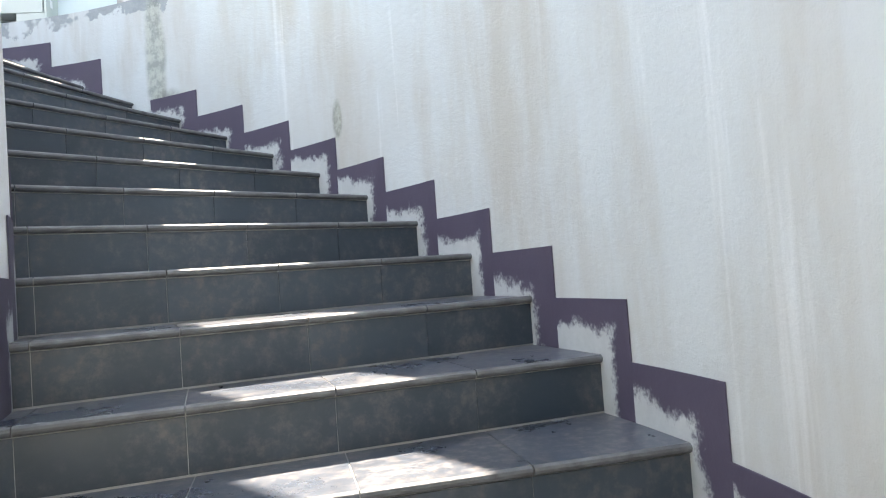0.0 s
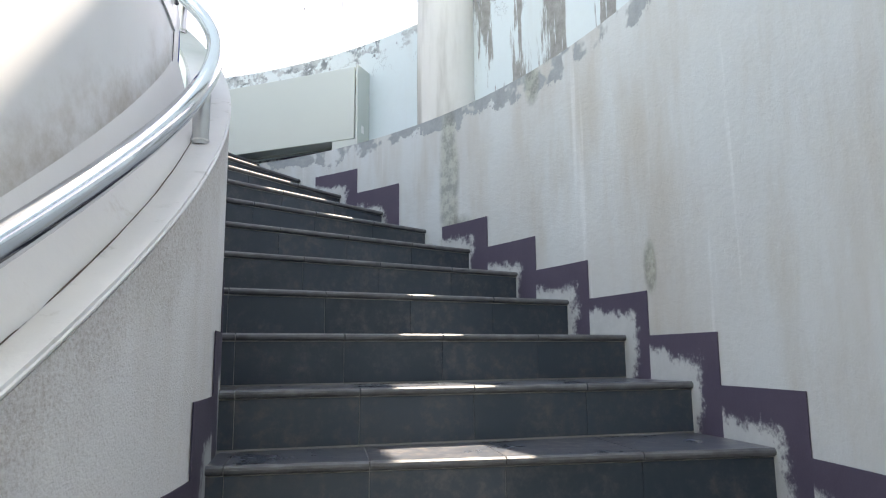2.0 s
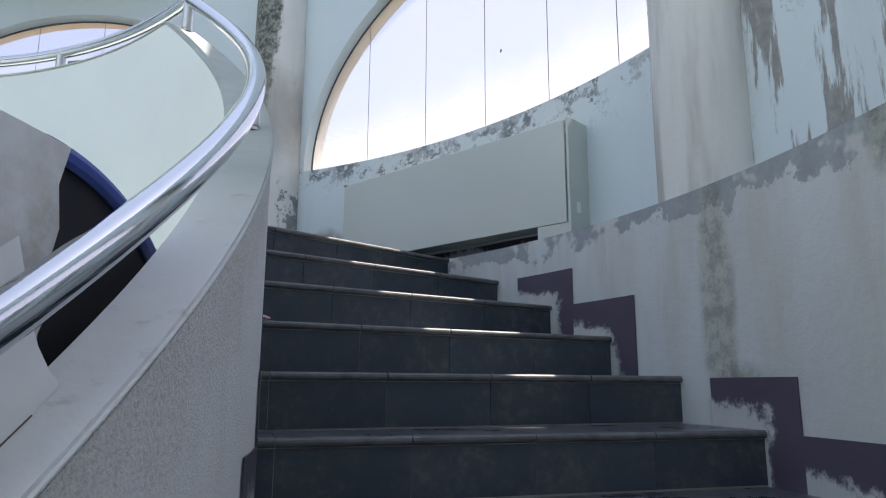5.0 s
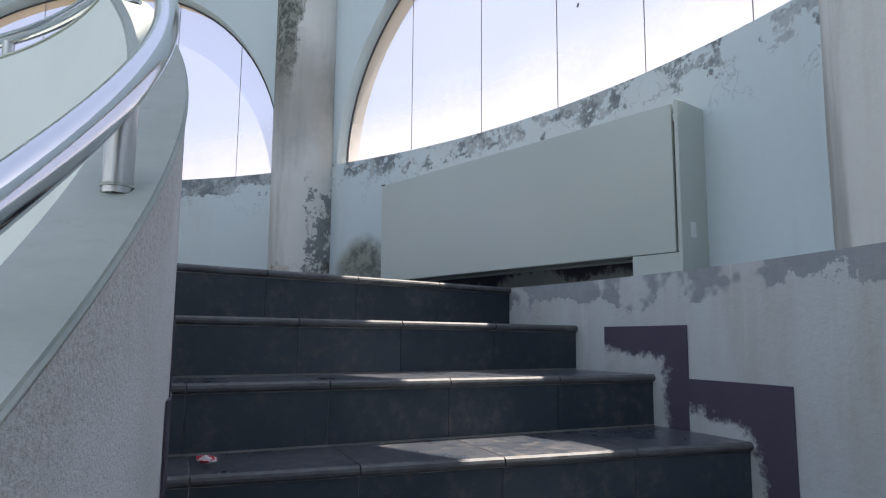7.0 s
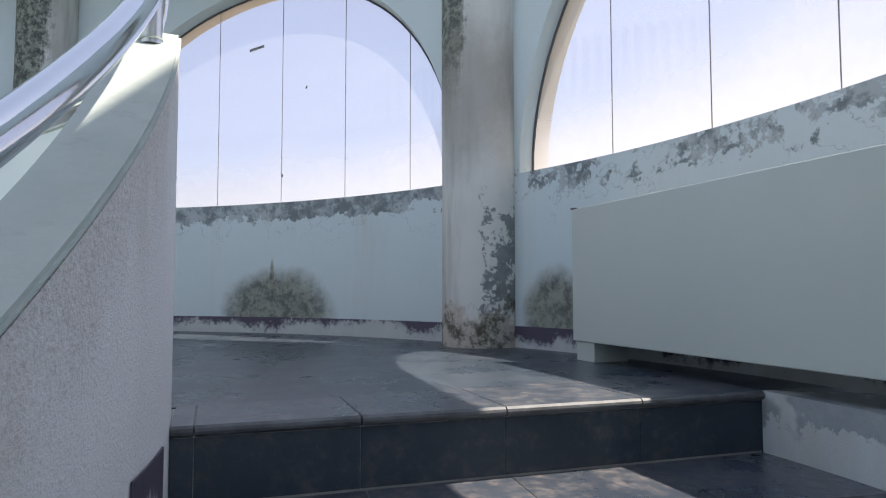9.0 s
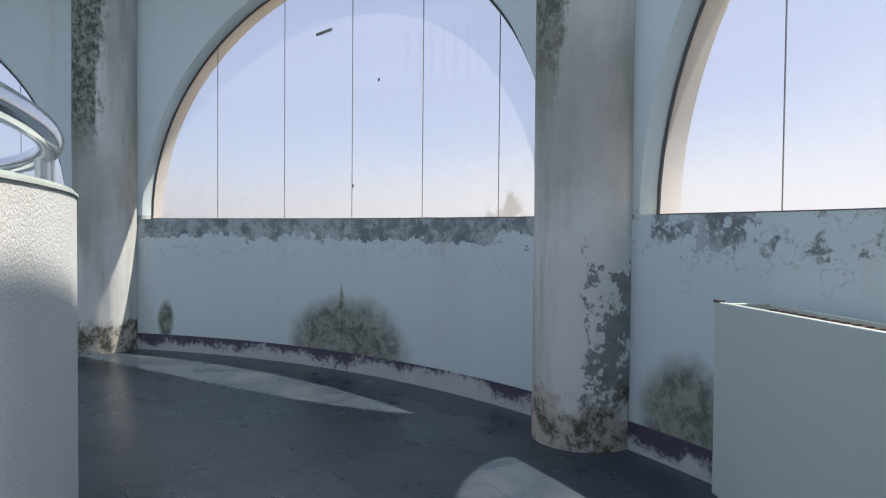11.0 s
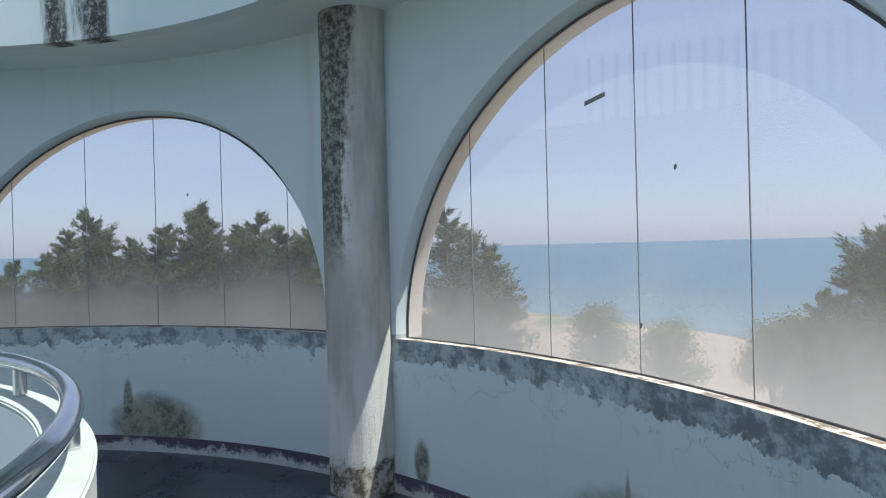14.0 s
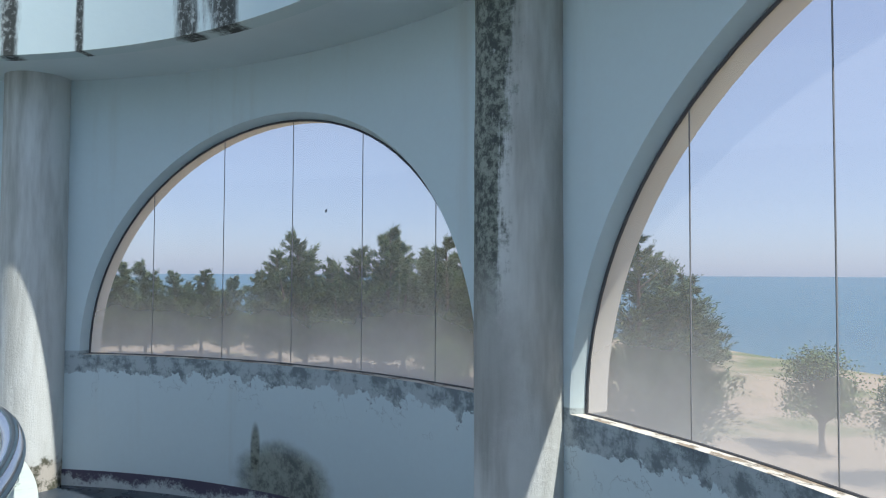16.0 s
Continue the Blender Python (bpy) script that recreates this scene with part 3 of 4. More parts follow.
def round_tree(height, seed):
    """A low broad-leaved shore tree with a domed, gappy crown."""
    rnd = random.Random(seed)
    root = empty("shore_tree")
    bm = bmesh.new()
    tube(bm, [(0, 0, 0), (0.1, 0, height * 0.25), (0, 0.1, height * 0.5)], [0.16, 0.12, 0.09], 7)
    verts, faces = [], []
    for i in range(34):
        a, e = rnd.uniform(0, 6.28), rnd.uniform(0.1, 1.5)
        rr = height * 0.36 * rnd.uniform(0.5, 1.0)
        tip = Vector((math.cos(a) * math.cos(e) * rr, math.sin(a) * math.cos(e) * rr, height * 0.42 + math.sin(e) * height * 0.55 * rnd.uniform(0.75, 1)))
        tube(bm, [(0, 0, height * 0.3), tuple(tip * 0.5 + Vector((0, 0, height * 0.18))), tuple(tip)], [0.06, 0.04, 0.015], 4)
        for j in range(230):
            c = tip + Vector((rnd.gauss(0, 1), rnd.gauss(0, 1), rnd.gauss(0, 0.7))) * height * 0.085
            s = 0.015 * height
            u = Vector((rnd.uniform(-1, 1), rnd.uniform(-1, 1), rnd.uniform(-.6, .6))).normalized() * s
            w = u.cross(Vector((rnd.uniform(-1, 1), rnd.uniform(-1, 1), rnd.uniform(-1, 1)))).normalized() * s * 0.6
            b = len(verts)
            verts.extend([tuple(c - u), tuple(c + w), tuple(c + u), tuple(c - w)])
            faces.append((b, b + 1, b + 2, b + 3))
    part("trunk", bm, M_BARK, root)
    me = bpy.data.meshes.new("crown")
    me.from_pydata(verts, [], faces)
    me.materials.append(M_LEAF)
    crown = new("crown", me)
    crown.parent = root
    return root


def build_trees():
    kinds = [casuarina(11.5, 3, 0.36, 0.15), casuarina(12.5, 8, 0.34, 0.10), casuarina(10.5, 21, 0.42, 0.13), casuarina(9.5, 33, 0.46, 0.06)]
    for k in kinds:
        tagged(k, "tall ragged dark green casuarina tree near the shore", "tree", "casuarinas by the sea")
    grove = [(239.2, 85, 2, 0.71), (236.5, 75, 0, 0.85), (234.8, 78, 1, 0.8), (232.5, 75, 2, 0.85), (230.7, 78, 0, 0.79), (228.5, 74, 2, 0.8), (224.1, 66, 0, 0.95), (221.8, 62, 1, 1.0), (219.8, 64, 2, 0.96), (217.7, 60, 0, 0.96), (215.4, 58, 1, 1.02), (213.7, 62, 2, 1.14), (211.4, 60, 0, 0.95), (209.5, 55, 3, 1.23), (206.2, 55, 1, 0.9), (208.1, 58, 0, 0.94), (191.6, 33, 3, 1.11), (189.9, 36, 2, 0.9), (160.1, 30, 1, 0.77), (163.3, 34, 2, 0.62), (158.7, 30, 0, 0.7), (156.4, 28, 3, 0.7), (225.7, 70, 3, 0.95), (237.9, 90, 3, 0.93)]
    used = set()
    for i, (a, d, kind, s) in enumerate(grove):
        m = pose(*P(d, a, GROUND_Z - 0.05), 0, 0, i * 77)
        if kind not in used:
            used.add(kind)
            kinds[kind].matrix_basis = m @ Matrix.Scale(s, 4)
        else:
            c = copy_thing(kinds[kind], m)
            c.scale = (s, s, s)
    rt = round_tree(3.6, 5)
    tagged(rt, "low broad-leaved green shore tree with domed crown", "tree", "low shore trees")
    low = [(180.2, 41, 1.40), (174.2, 37, 1.30), (165.4, 36, 1.45), (167.3, 38, 1.25), (209.2, 48, 1.15)]
    for i, (a, d, s) in enumerate(low):
        m = pose(*P(d, a, GROUND_Z - 0.05), 0, 0, i * 50)
        if i == 0:
            rt.matrix_basis = m @ Matrix.Scale(s, 4)
        else:
            c = copy_thing(rt, m)
            c.scale = (s, s, s)


def headland():
    bm = bmesh.new()
    rows = []
    for i in range(25):
        t = i / 24
        h = 31 * math.sin(math.pi * t) ** 1.4 * (0.8 + 0.35 * noise.noise((i * 0.5, 1, 0)))
        a = 236.10 + 2.69 * t
        rows.append([bm.verts.new(P(1500, a, SEA_Z - 1)), bm.verts.new(P(1530, a, SEA_Z + h * 0.6)), bm.verts.new(P(1560, a, SEA_Z + h)), bm.verts.new(P(1640, a, SEA_Z - 1))])
    for p, q in zip(rows, rows[1:]):
        for j in range(3):
            bm.faces.new((p[j], p[j + 1], q[j + 1], q[j]))
    structure(smooth(part("headland", bm, M_HILL)), "hazy low headland far across the sea", "headland")


build_outside()
build_trees()
headland()


# ---- outer wall with arched windows ----
def window_wall(index, c, a0, a1):
    """One bay of the outer wall with its arched opening."""
    verts, faces, mats = [], [], []

    def quad(ps, mat=0):
        b = len(verts)
        verts.extend(ps)
        faces.append((b, b + 1, b + 2, b + 3))
        mats.append(mat)
    half = math.degrees((ARCH + FLARE) / RW)
    cuts = [a0 + (c - half - a0) * i / 3 for i in range(3)]
    cuts += [c + half * math.sin(math.pi * (i / 48 - 0.5)) for i in range(49)]
    cuts += [c + half + (a1 - c - half) * i / 3 for i in range(1, 4)]
    low, high = TOP - 0.05, RINGT + (0.43 if c < 60 else 0.15 if c < 100 else 0.0)
    for p, q in zip(cuts, cuts[1:]):
        mid = (p + q) / 2
        inside = abs(mid - c) < half
        if not inside:
            for r in (RW, RO):
                quad([P(r, p, low), P(r, q, low), P(r, q, high), P(r, p, high)])
            continue
        def zt(a):
            u = rad(a - c) * RW
            return SILL + math.sqrt(max(0.0, (ARCH + FLARE) ** 2 - u * u))

        def back(a, r):
            """The narrower opening behind the flare."""
            b = c + (a - c) * ARCH / (ARCH + FLARE)
            return P(r, b, SILL + (zt(a) - SILL) * ARCH / (ARCH + FLARE))
        for r in (RW, RO):
            foot = SILL if r == RW else SILL - 0.14
            quad([P(r, p, low), P(r, q, low), P(r, q, foot), P(r, p, foot)])
            lo_p, lo_q = (P(r, p, zt(p)), P(r, q, zt(q))) if r == RW else (back(p, r), back(q, r))
            quad([lo_p, lo_q, P(r, q, high), P(r, p, high)])
        quad([P(RW, p, zt(p)), P(RW, q, zt(q)), back(q, RG - 0.003), back(p, RG - 0.003)], 0)
        quad([back(p, RG - 0.003), back(q, RG - 0.003), back(q, RO), back(p, RO)], 1)
        quad([P(RW, p, SILL), P(RW, q, SILL), P(RG + 0.004, q, SILL), P(RG + 0.004, p, SILL)], 2)
        quad([P(RG + 0.004, p, SILL), P(RG + 0.004, q, SILL), P(RO, q, SILL - 0.14), P(RO, p, SILL - 0.14)], 2)
    for a in (a0, a1):
        quad([P(RW, a, low), P(RO, a, low), P(RO, a, high), P(RW, a, high)])
    me = bpy.data.meshes.new("wall_%d" % index)
    me.from_pydata(verts, [], faces)
    bm = bmesh.new()
    bm.from_mesh(me)
    bmesh.ops.remove_doubles(bm, verts=bm.verts, dist=1e-4)
    bmesh.ops.recalc_face_normals(bm, faces=bm.faces)
    bm.to_mesh(me)
    bm.free()
    for m in (M_WALL, M_REVEAL, M_SILL):
        me.materials.append(m)
    if len(me.polygons) == len(mats):
        me.polygons.foreach_set("material_index", mats)
    ob = smooth(new("wall_%d" % index, me), 30)
    structure(ob, "curved white plaster wall with arched window opening, peeling under the sill", "wall")
    # glazing: six upright panes with dark joints
    win = empty("window_%d" % index)
    structure(win, "arched window of six tall salt-filmed glass panes", "window")
    half = math.degrees(ARCH / RW)
    step = 7.33 if index == 5 else 7.06
    edges = [-half + 0.05] + [step * (k - 2) - 0.9 for k in range(5)] + [half - 0.05]
    for e0, e1 in zip(edges, edges[1:]):
        bm = bmesh.new()
        lo, hi = [], []
        for i in range(9):
            e = e0 + (e1 - e0) * i / 8
            u = rad(e) * RW
            lo.append(bm.verts.new(P(RG, c + e, SILL)))
            hi.append(bm.verts.new(P(RG, c + e, SILL + math.sqrt(max(0.0004, ARCH ** 2 - u * u)))))
        for i in range(8):
            bm.faces.new((lo[i], lo[i + 1], hi[i + 1], hi[i]))
        pane = part("pane", bm, M_GLASS, win)
        pane.visible_shadow = False
    for k in range(5):
        e = step * (k - 2) - 0.9
        u = rad(e) * RW
        bm = bmesh.new()
        w = 0.036
        arc(bm, RG - 0.003, RG + 0.002, c + e - w / 2, c + e + w / 2, SILL, SILL + math.sqrt(ARCH ** 2 - u * u), 1)
        part("joint", bm, M_JOINT, win, "dark silicone joint")
    bm = bmesh.new()
    pts = [P(RG - 0.004, c + half * math.sin(math.pi * (i / 40 - 0.5)), SILL + ARCH * math.cos(math.pi * (i / 40 - 0.5)) - 0.006) for i in range(41)]
    tube(bm, pts, 0.0075, 6)
    part("window_frame", bm, M_RUBBER, win, "dark sealing bead round the arch")
    # dark bead added to draw the dark gap where the glass meets the sill
    bm = bmesh.new()
    tube(bm, [P(RG - 0.006, c - half + 2 * half * i / 24, SILL + 0.002 + 0.002 * noise.noise((i * 0.8, index, 0))) for i in range(25)], 0.006, 6)
    part("foot_seal", bm, M_RUBBER, win, "dark bead drawn for the gap line between glass and sill")


limits = [-31.5] + [(p + q) / 2 for p, q in zip(BAYS, BAYS[1:])] + [307.5]
for i, c in enumerate(BAYS):
    window_wall(i + 1, c, limits[i], limits[i + 1])
structure(part("wall_solid", arc(bmesh.new(), RW, RO, 307.5, 328.5, TOP - 0.05, RINGT, 8), M_WALL), "plain white plaster wall closing the round", "wall")
structure(part("wall_base", arc(bmesh.new(), RW + 0.01, RO - 0.002, 0, 360, GROUND_Z - 0.5, TOP - 0.051, 96), M_STAIRWALL), "round white base wall of the building", "wall")


def column(a, i):
    rnd = random.Random(i)
    bm = bmesh.new()
    n, rows = 40, 46
    grid = []
    for j in range(rows + 1):
        z = TOP - 0.01 + (RINGZ - TOP + 0.01) * j / rows
        row = []
        for s in range(n):
            t = 2 * math.pi * s / n
            rr = 0.222 + 0.004 * noise.noise((math.cos(t) * 2 + i * 7, math.sin(t) * 2, z * 2.2))
            row.append(bm.verts.new((rr * math.cos(t), rr * math.sin(t), z)))
        grid.append(row)
    for p, q in zip(grid, grid[1:]):
        for s in range(n):
            bm.faces.new((p[s], p[(s + 1) % n], q[(s + 1) % n], q[s]))
    bm.faces.new(grid[0][::-1])
    bm.faces.new(grid[-1])
    ob = smooth(part("column", bm, M_COL), 50)
    ob.matrix_basis = pose(*P(4.57, a, 0), 0, 0, a)
    tagged(ob, "round plaster column streaked with black mould and peeling paint", "column", "columns between the windows", "structure")


for i, a in enumerate(COLUMNS):
    column(a, i)

# gallery edge above
structure(part("gallery_soffit", arc(bmesh.new(), RING, RW + 0.05, 126, 300, RINGZ, RINGZ + 0.2, 90), M_SOFFIT), "white plaster soffit under the upper gallery", "ceiling")
structure(smooth(part("gallery_fascia", arc(bmesh.new(), RING - 0.012, RING + 0.1, 126, 300, RINGZ - 0.012, RINGZ + 0.75, 90), M_FASCIA)), "curved pale gallery edge with black drip stains", "fascia")

# ---- stair well ----
structure(smooth(part("wall_stair", arc(bmesh.new(), RS, RW + 0.008, -60, TH0 + 12 * DTH, -0.6, TOP, 120), M_STAIRWALL)), "curved white stair wall with water stains and peeling rim", "wall")
structure(part("floor", arc(bmesh.new(), 0.01, RW + 0.005, -60, 300, -0.9, Z0 - 8 * RISE - 0.01, 90), M_GROUT), "dark lower floor at the foot of the stair", "floor")
structure(part("landing", arc(bmesh.new(), RI - 0.03, RW + 0.005, TH0 + 12 * DTH + 0.3, 299.9, TOP - 0.25, TOP - 0.006, 90), M_GROUTD), "landing slab under dark tiles", "floor")

par = structure(empty("inner_parapet"), "curved roughcast parapet climbing beside the stair with plaster cap", "parapet")
bm = arc(bmesh.new(), 2.520, RI, -60, 93, -0.6, lambda a: par_z(a) - 0.02, 140)
smooth(part("parapet_wall", bm, M_PAR, par))
bm = arc(bmesh.new(), 2.520, RI, 93.001, 300, -0.6, lambda a: par_z(a) - 0.02, 140)
smooth(part("parapet_wall", bm, M_PAR, par))
smooth(part("inner_face", arc(bmesh.new(), 2.508, 2.5195, 49.6, 299.8, -0.6, lambda a: par_z(a) - 0.021, 200), M_SOFFIT, par, "smooth pale inner plaster"))
bm = arc(bmesh.new(), 2.504, RI + 0.004, -60, 300, lambda a: par_z(a) - 0.02, par_z, 340)
bmesh.ops.bevel(bm, geom=[e for e in bm.edges if len(e.link_faces) == 2 and e.calc_face_angle(0) > 1.0], offset=0.007, segments=2, affect="EDGES")
smooth(part("cap", bm, M_CAP, par, "smooth grey-white plaster cap"))


def rail_z(a):
    return min(3.215 + 0.0323 * (a - 37.8), 4.90)


rail = tagged(empty("handrail"), "round polished steel handrail on short steel posts along the parapet", "handrail")
bm = bmesh.new()
tube(bm, [P(2.59, a * 1.5, rail_z(a * 1.5)) for a in range(-40, 200)], 0.031, 18)
smooth(part("rail", bm, M_STEEL, rail), 60)
for a in (-52.5, -24.0, 4.5, 33.0, 61.5, 89.6, 114.6, 136.0, 157.6, 179.5, 201.5, 223.5, 245.5, 267.5, 289.0):
    bm = bmesh.new()
    tube(bm, [P(2.585, a, par_z(a) - 0.01), P(2.585, a, rail_z(a) - 0.02)], 0.025, 14)
    post = smooth(part("post", bm, M_POST, rail), 60)
    bm = bmesh.new()
    tube(bm, [P(2.585, a, par_z(a) + 0.001), P(2.585, a, par_z(a) + 0.006)], 0.0275, 14)
    part("collar", bm, M_CAP, post)


# drum with broken board inside the parapet
def broken_edge(z):
    return 39.4 + 1.1 * noise.noise((z * 9, 0, 3)) + 0.8 * noise.noise((z * 40, 2, 0))


drum = tagged(empty("round_kiosk"), "white laminate round kiosk wall broken open at one end", "kiosk")
bm = bmesh.new()
rows = []
for j in range(61):
    z = -0.6 + (3.395 + 0.6) * j / 60
    e = broken_edge(z)
    row = []
    for i in range(61):
        t = i / 60
        row.append(P(2.470, -60 + (e + 60) * t, z))
    rows.append(row)
outer = [[bm.verts.new(p) for p in row] for row in rows]
inner = [[bm.verts.new((p[0] * 0.994, p[1] * 0.994, p[2])) for p in row] for row in rows]
for g, flip in ((outer, False), (inner, True)):
    for p, q in zip(g, g[1:]):
        for i in range(60):
            f = (p[i], p[i + 1], q[i + 1], q[i])
            bm.faces.new(f[::-1] if flip else f)
for i in range(60):
    bm.faces.new((outer[-1][i], outer[-1][i + 1], inner[-1][i + 1], inner[-1][i]))
    bm.faces.new((outer[i][-1], inner[i][-1], inner[i + 1][-1], outer[i + 1][-1]))
smooth(part("board", bm, M_DRUM, drum), 40)
cove = bmesh.new()
prof = [(2.4705, -0.10), (2.5585, -0.012), (2.5585, 0.006), (2.541, 0.022), (2.520, 0.055), (2.502, 0.10), (2.486, 0.16), (2.4705, 0.21)]
rings = []
for i in range(97):
    a = -60 + 97.6 * i / 96
    rings.append([cove.verts.new(P(r + (0.004 * noise.noise((a * 0.35, z * 6, 1)) if r > 2.48 else 0.0), a, par_z(a) + z)) for r, z in prof])
for p, q in zip(rings, rings[1:]):
    for j in range(len(prof)):
        k = (j + 1) % len(prof)
        cove.faces.new((p[j], p[k], q[k], q[j]))
cove.faces.new(rings[0][::-1])
cove.faces.new(rings[-1])
bmesh.ops.recalc_face_normals(cove, faces=cove.faces)
smooth(part("plinth", cove, M_COVE, drum, "cracked white plaster cove along the foot of the board"), 60)
bm = bmesh.new()
tube(bm, [P(2.5592 + 0.002 * noise.noise((i * 0.3, 4, 0)), -60 + i * 0.5, par_z(-60 + i * 0.5) + 0.0015) for i in range(194)], [0.0012 + 0.0024 * abs(noise.noise((i * 0.17, 0, 9))) for i in range(194)], 5)
part("crack", bm, M_CRACK, drum, "dark crack where the cove meets the parapet cap")
# solid black block stands in for the shade inside the hollow
part("lining", arc(bmesh.new(), 2.30, 2.442, -60, 49.5, -0.6, lambda a: 3.375 - max(0.0, a - 43) * 0.012, 60), M_HOLLOW_SHADE, drum, "black block painted as the shade in the hollow behind the board")
bm = bmesh.new()
tube(bm, [P(2.45, 38.8 + i * 0.75, 3.39 - 0.0006 * i ** 2) for i in range(15)], 0.016, 8)
part("edge_trim", bm, M_BLUE, drum, "bent blue plastic edge trim")
bm = bmesh.new()
tube(bm, [P(2.443, broken_edge(z) - 0.15, z) for z in (3.02, 3.08, 3.12, 3.17, 3.22, 3.28)], [0.008, 0.024, 0.014, 0.028, 0.022, 0.01], 7)
part("foam", bm, M_FOAM, drum, "torn yellow foam filling")
plate = part("sign_plate", arc(bmesh.new(), 2.471, 2.476, 26.4, 35.9, 3.275, 3.398, 30), M_PLATE, drum, "dull metal sign plate with faded lettering")
rnd = random.Random(4)
a = 27.3
while a < 34.6:
    w = rnd.uniform(0.2, 0.4)
    hgt = rnd.uniform(0.022, 0.038)
    part("letter", arc(bmesh.new(), 2.4765, 2.4772, a, a + w * 0.35, 3.318, 3.318 + hgt, 1), M_INK, plate)
    part("letter", arc(bmesh.new(), 2.4765, 2.4772, a + w * 0.35, a + w, 3.318 + hgt - 0.007, 3.318 + hgt, 1), M_INK, plate)
    a += w + (0.5 if rnd.random() < 0.15 else 0.12)
for a in (35.3, 27.0):
    bm = bmesh.new()
    tube(bm, [P(2.475, a, 3.37), P(2.4815, a, 3.355)], 0.006, 8)
    part("screw", bm, M_RUBBER, plate)
part("seam", arc(bmesh.new(), 2.4705, 2.4718, 9.5, 9.56, 1.0, 3.39, 1), M_INK, drum)
part("seam", arc(bmesh.new(), 2.4705, 2.4725, 35.95, 36.1, 2.9, 3.275, 1), M_TAPE, drum)


# ---- cabinet on the ledge ----
def cabinet():
    a0, a1 = 101.7, 76.2
    p0, p1 = Vector(P(4.375, a0, 0)), Vector(P(4.42, a1, 0))
    d = (p1 - p0)
    length = d.length
    ang = math.degrees(math.atan2(d.y, d.x))
    root = empty("air_conditioner", pose(p0.x, p0.y, TOP, 0, 0, ang))
    tagged(root, "long cream steel air conditioning cabinet standing on blocks", "air conditioner")
    z0, z1, dep = 0.085, 0.670, 0.185
    # local x runs along the front, y points to the wall
    bm = box(bmesh.new(), 0, length - 0.004, 0, 0.018, z0, z1, 0.004)
    part("front_panel", bm, M_CAB, root)
    bm = box(bmesh.new(), 0.0, 0.018, 0.019, dep, z0, z1 - 0.005, 0.003)
    part("side_panel", bm, M_CAB, root)
    bm = bmesh.new()
    box(bm, length + 0.008, length + 0.026, -0.004, dep + 0.03, z0 - 0.09, z1 + 0.012, 0.005)
    part("side_panel", bm, M_CAB, root)
    bm = box(bmesh.new(), 0.019, length, dep - 0.014, dep, z0, z1 - 0.01, 0.002)
    part("back_panel", bm, M_CAB, root)
    bm = box(bmesh.new(), 0.019, length, 0.019, dep - 0.015, z0 + 0.01, z0 + 0.03)
    part("bottom_panel", bm, M_CAB, root)
    bm = box(bmesh.new(), 0.019, length, 0.019, 0.04, z1 - 0.03, z1 - 0.012)
    part("top_rim", bm, M_CAB, root)
    me = None
    for i in range(46):
        if me is None:
            ob = part("fin", box(bmesh.new(), 0, 0.012, 0.042, dep - 0.016, z1 - 0.10, z1 - 0.02), M_CABIN, root, "rusty fin")
            me = ob.data
        else:
            ob = new("fin", me)
            ob.parent = root
        ob.location.x = 0.05 + i * (length - 0.1) / 46
    part("coil_tray", box(bmesh.new(), 0.019, length, 0.041, dep - 0.0145, z1 - 0.16, z1 - 0.105), M_CABIN, root)
    part("foot", box(bmesh.new(), 0.012, 0.15, 0.012, dep, 0, z0 - 0.001, 0.003), M_CAB, root)
    part("foot", box(bmesh.new(), length - 0.20, length + 0.007, 0.004, dep, 0, z0 - 0.001, 0.003), M_CAB, root)
    part("paper_label", box(bmesh.new(), length + 0.0262, length + 0.0268, 0.06, 0.10, z0 + 0.06, z0 + 0.12), M_PAPER, root, "small torn paper label")
    part("corner_clip", box(bmesh.new(), -0.004, 0.022, -0.003, 0.02, z1 - 0.002, z1 + 0.006), M_RUBBER, root)


cabinet()

# tape on a pane
bm = bmesh.new()
arc(bm, RG - 0.012, RG - 0.007, 137.3, 138.9, lambda a: 5.955 - (a - 137.3) * 0.012, lambda a: 5.974 - (a - 137.3) * 0.012, 3)
tagged(part("tape_strip", bm, M_TAPE), "short strip of grey tape stuck on the window glass", "tape")

# dirt on the glass
for a, z in ((136.0, 4.965), (133.4, 5.6), (186.9, 5.42), (181.0, 5.75), (87.0, 5.3)):
    bm = bmesh.new()
    bmesh.ops.create_icosphere(bm, subdivisions=1, radius=0.009)
    for vtx in bm.verts:
        vtx.co = Vector((vtx.co.x * 0.4, vtx.co.y, vtx.co.z * 1.6))
    sp = part("dirt_speck", bm, M_TAPE)
    sp.matrix_basis = pose(*P(RG - 0.006, a - 0.9, z), 15, 0, a)
    tagged(sp, "small dark speck of dirt on the window glass", "dirt", "specks on the glass")

# wrapper on a tread
bm = bmesh.new()
bmesh.ops.create_icosphere(bm, subdivisions=2, radius=0.018)
for vtx in bm.verts:
    vtx.co = Vector((vtx.co.x * 1.5, vtx.co.y, vtx.co.z * 0.55 + 0.014)) * (1 + 0.35 * noise.noise(vtx.co * 60))
wr = part("sweet_wrapper", bm, M_RED)
wr.matrix_basis = pose(*P(2.74, 73.0, Z0 + 9 * RISE + 0.004), 0, 0, 40)
tagged(wr, "crumpled red and white sweet wrapper on the step", "litter")


# ---- skirtings ----
def foot_attr(ob, values):
    at = ob.data.attributes.new("foot", "FLOAT", "POINT")
    at.data.foreach_set("value", values)


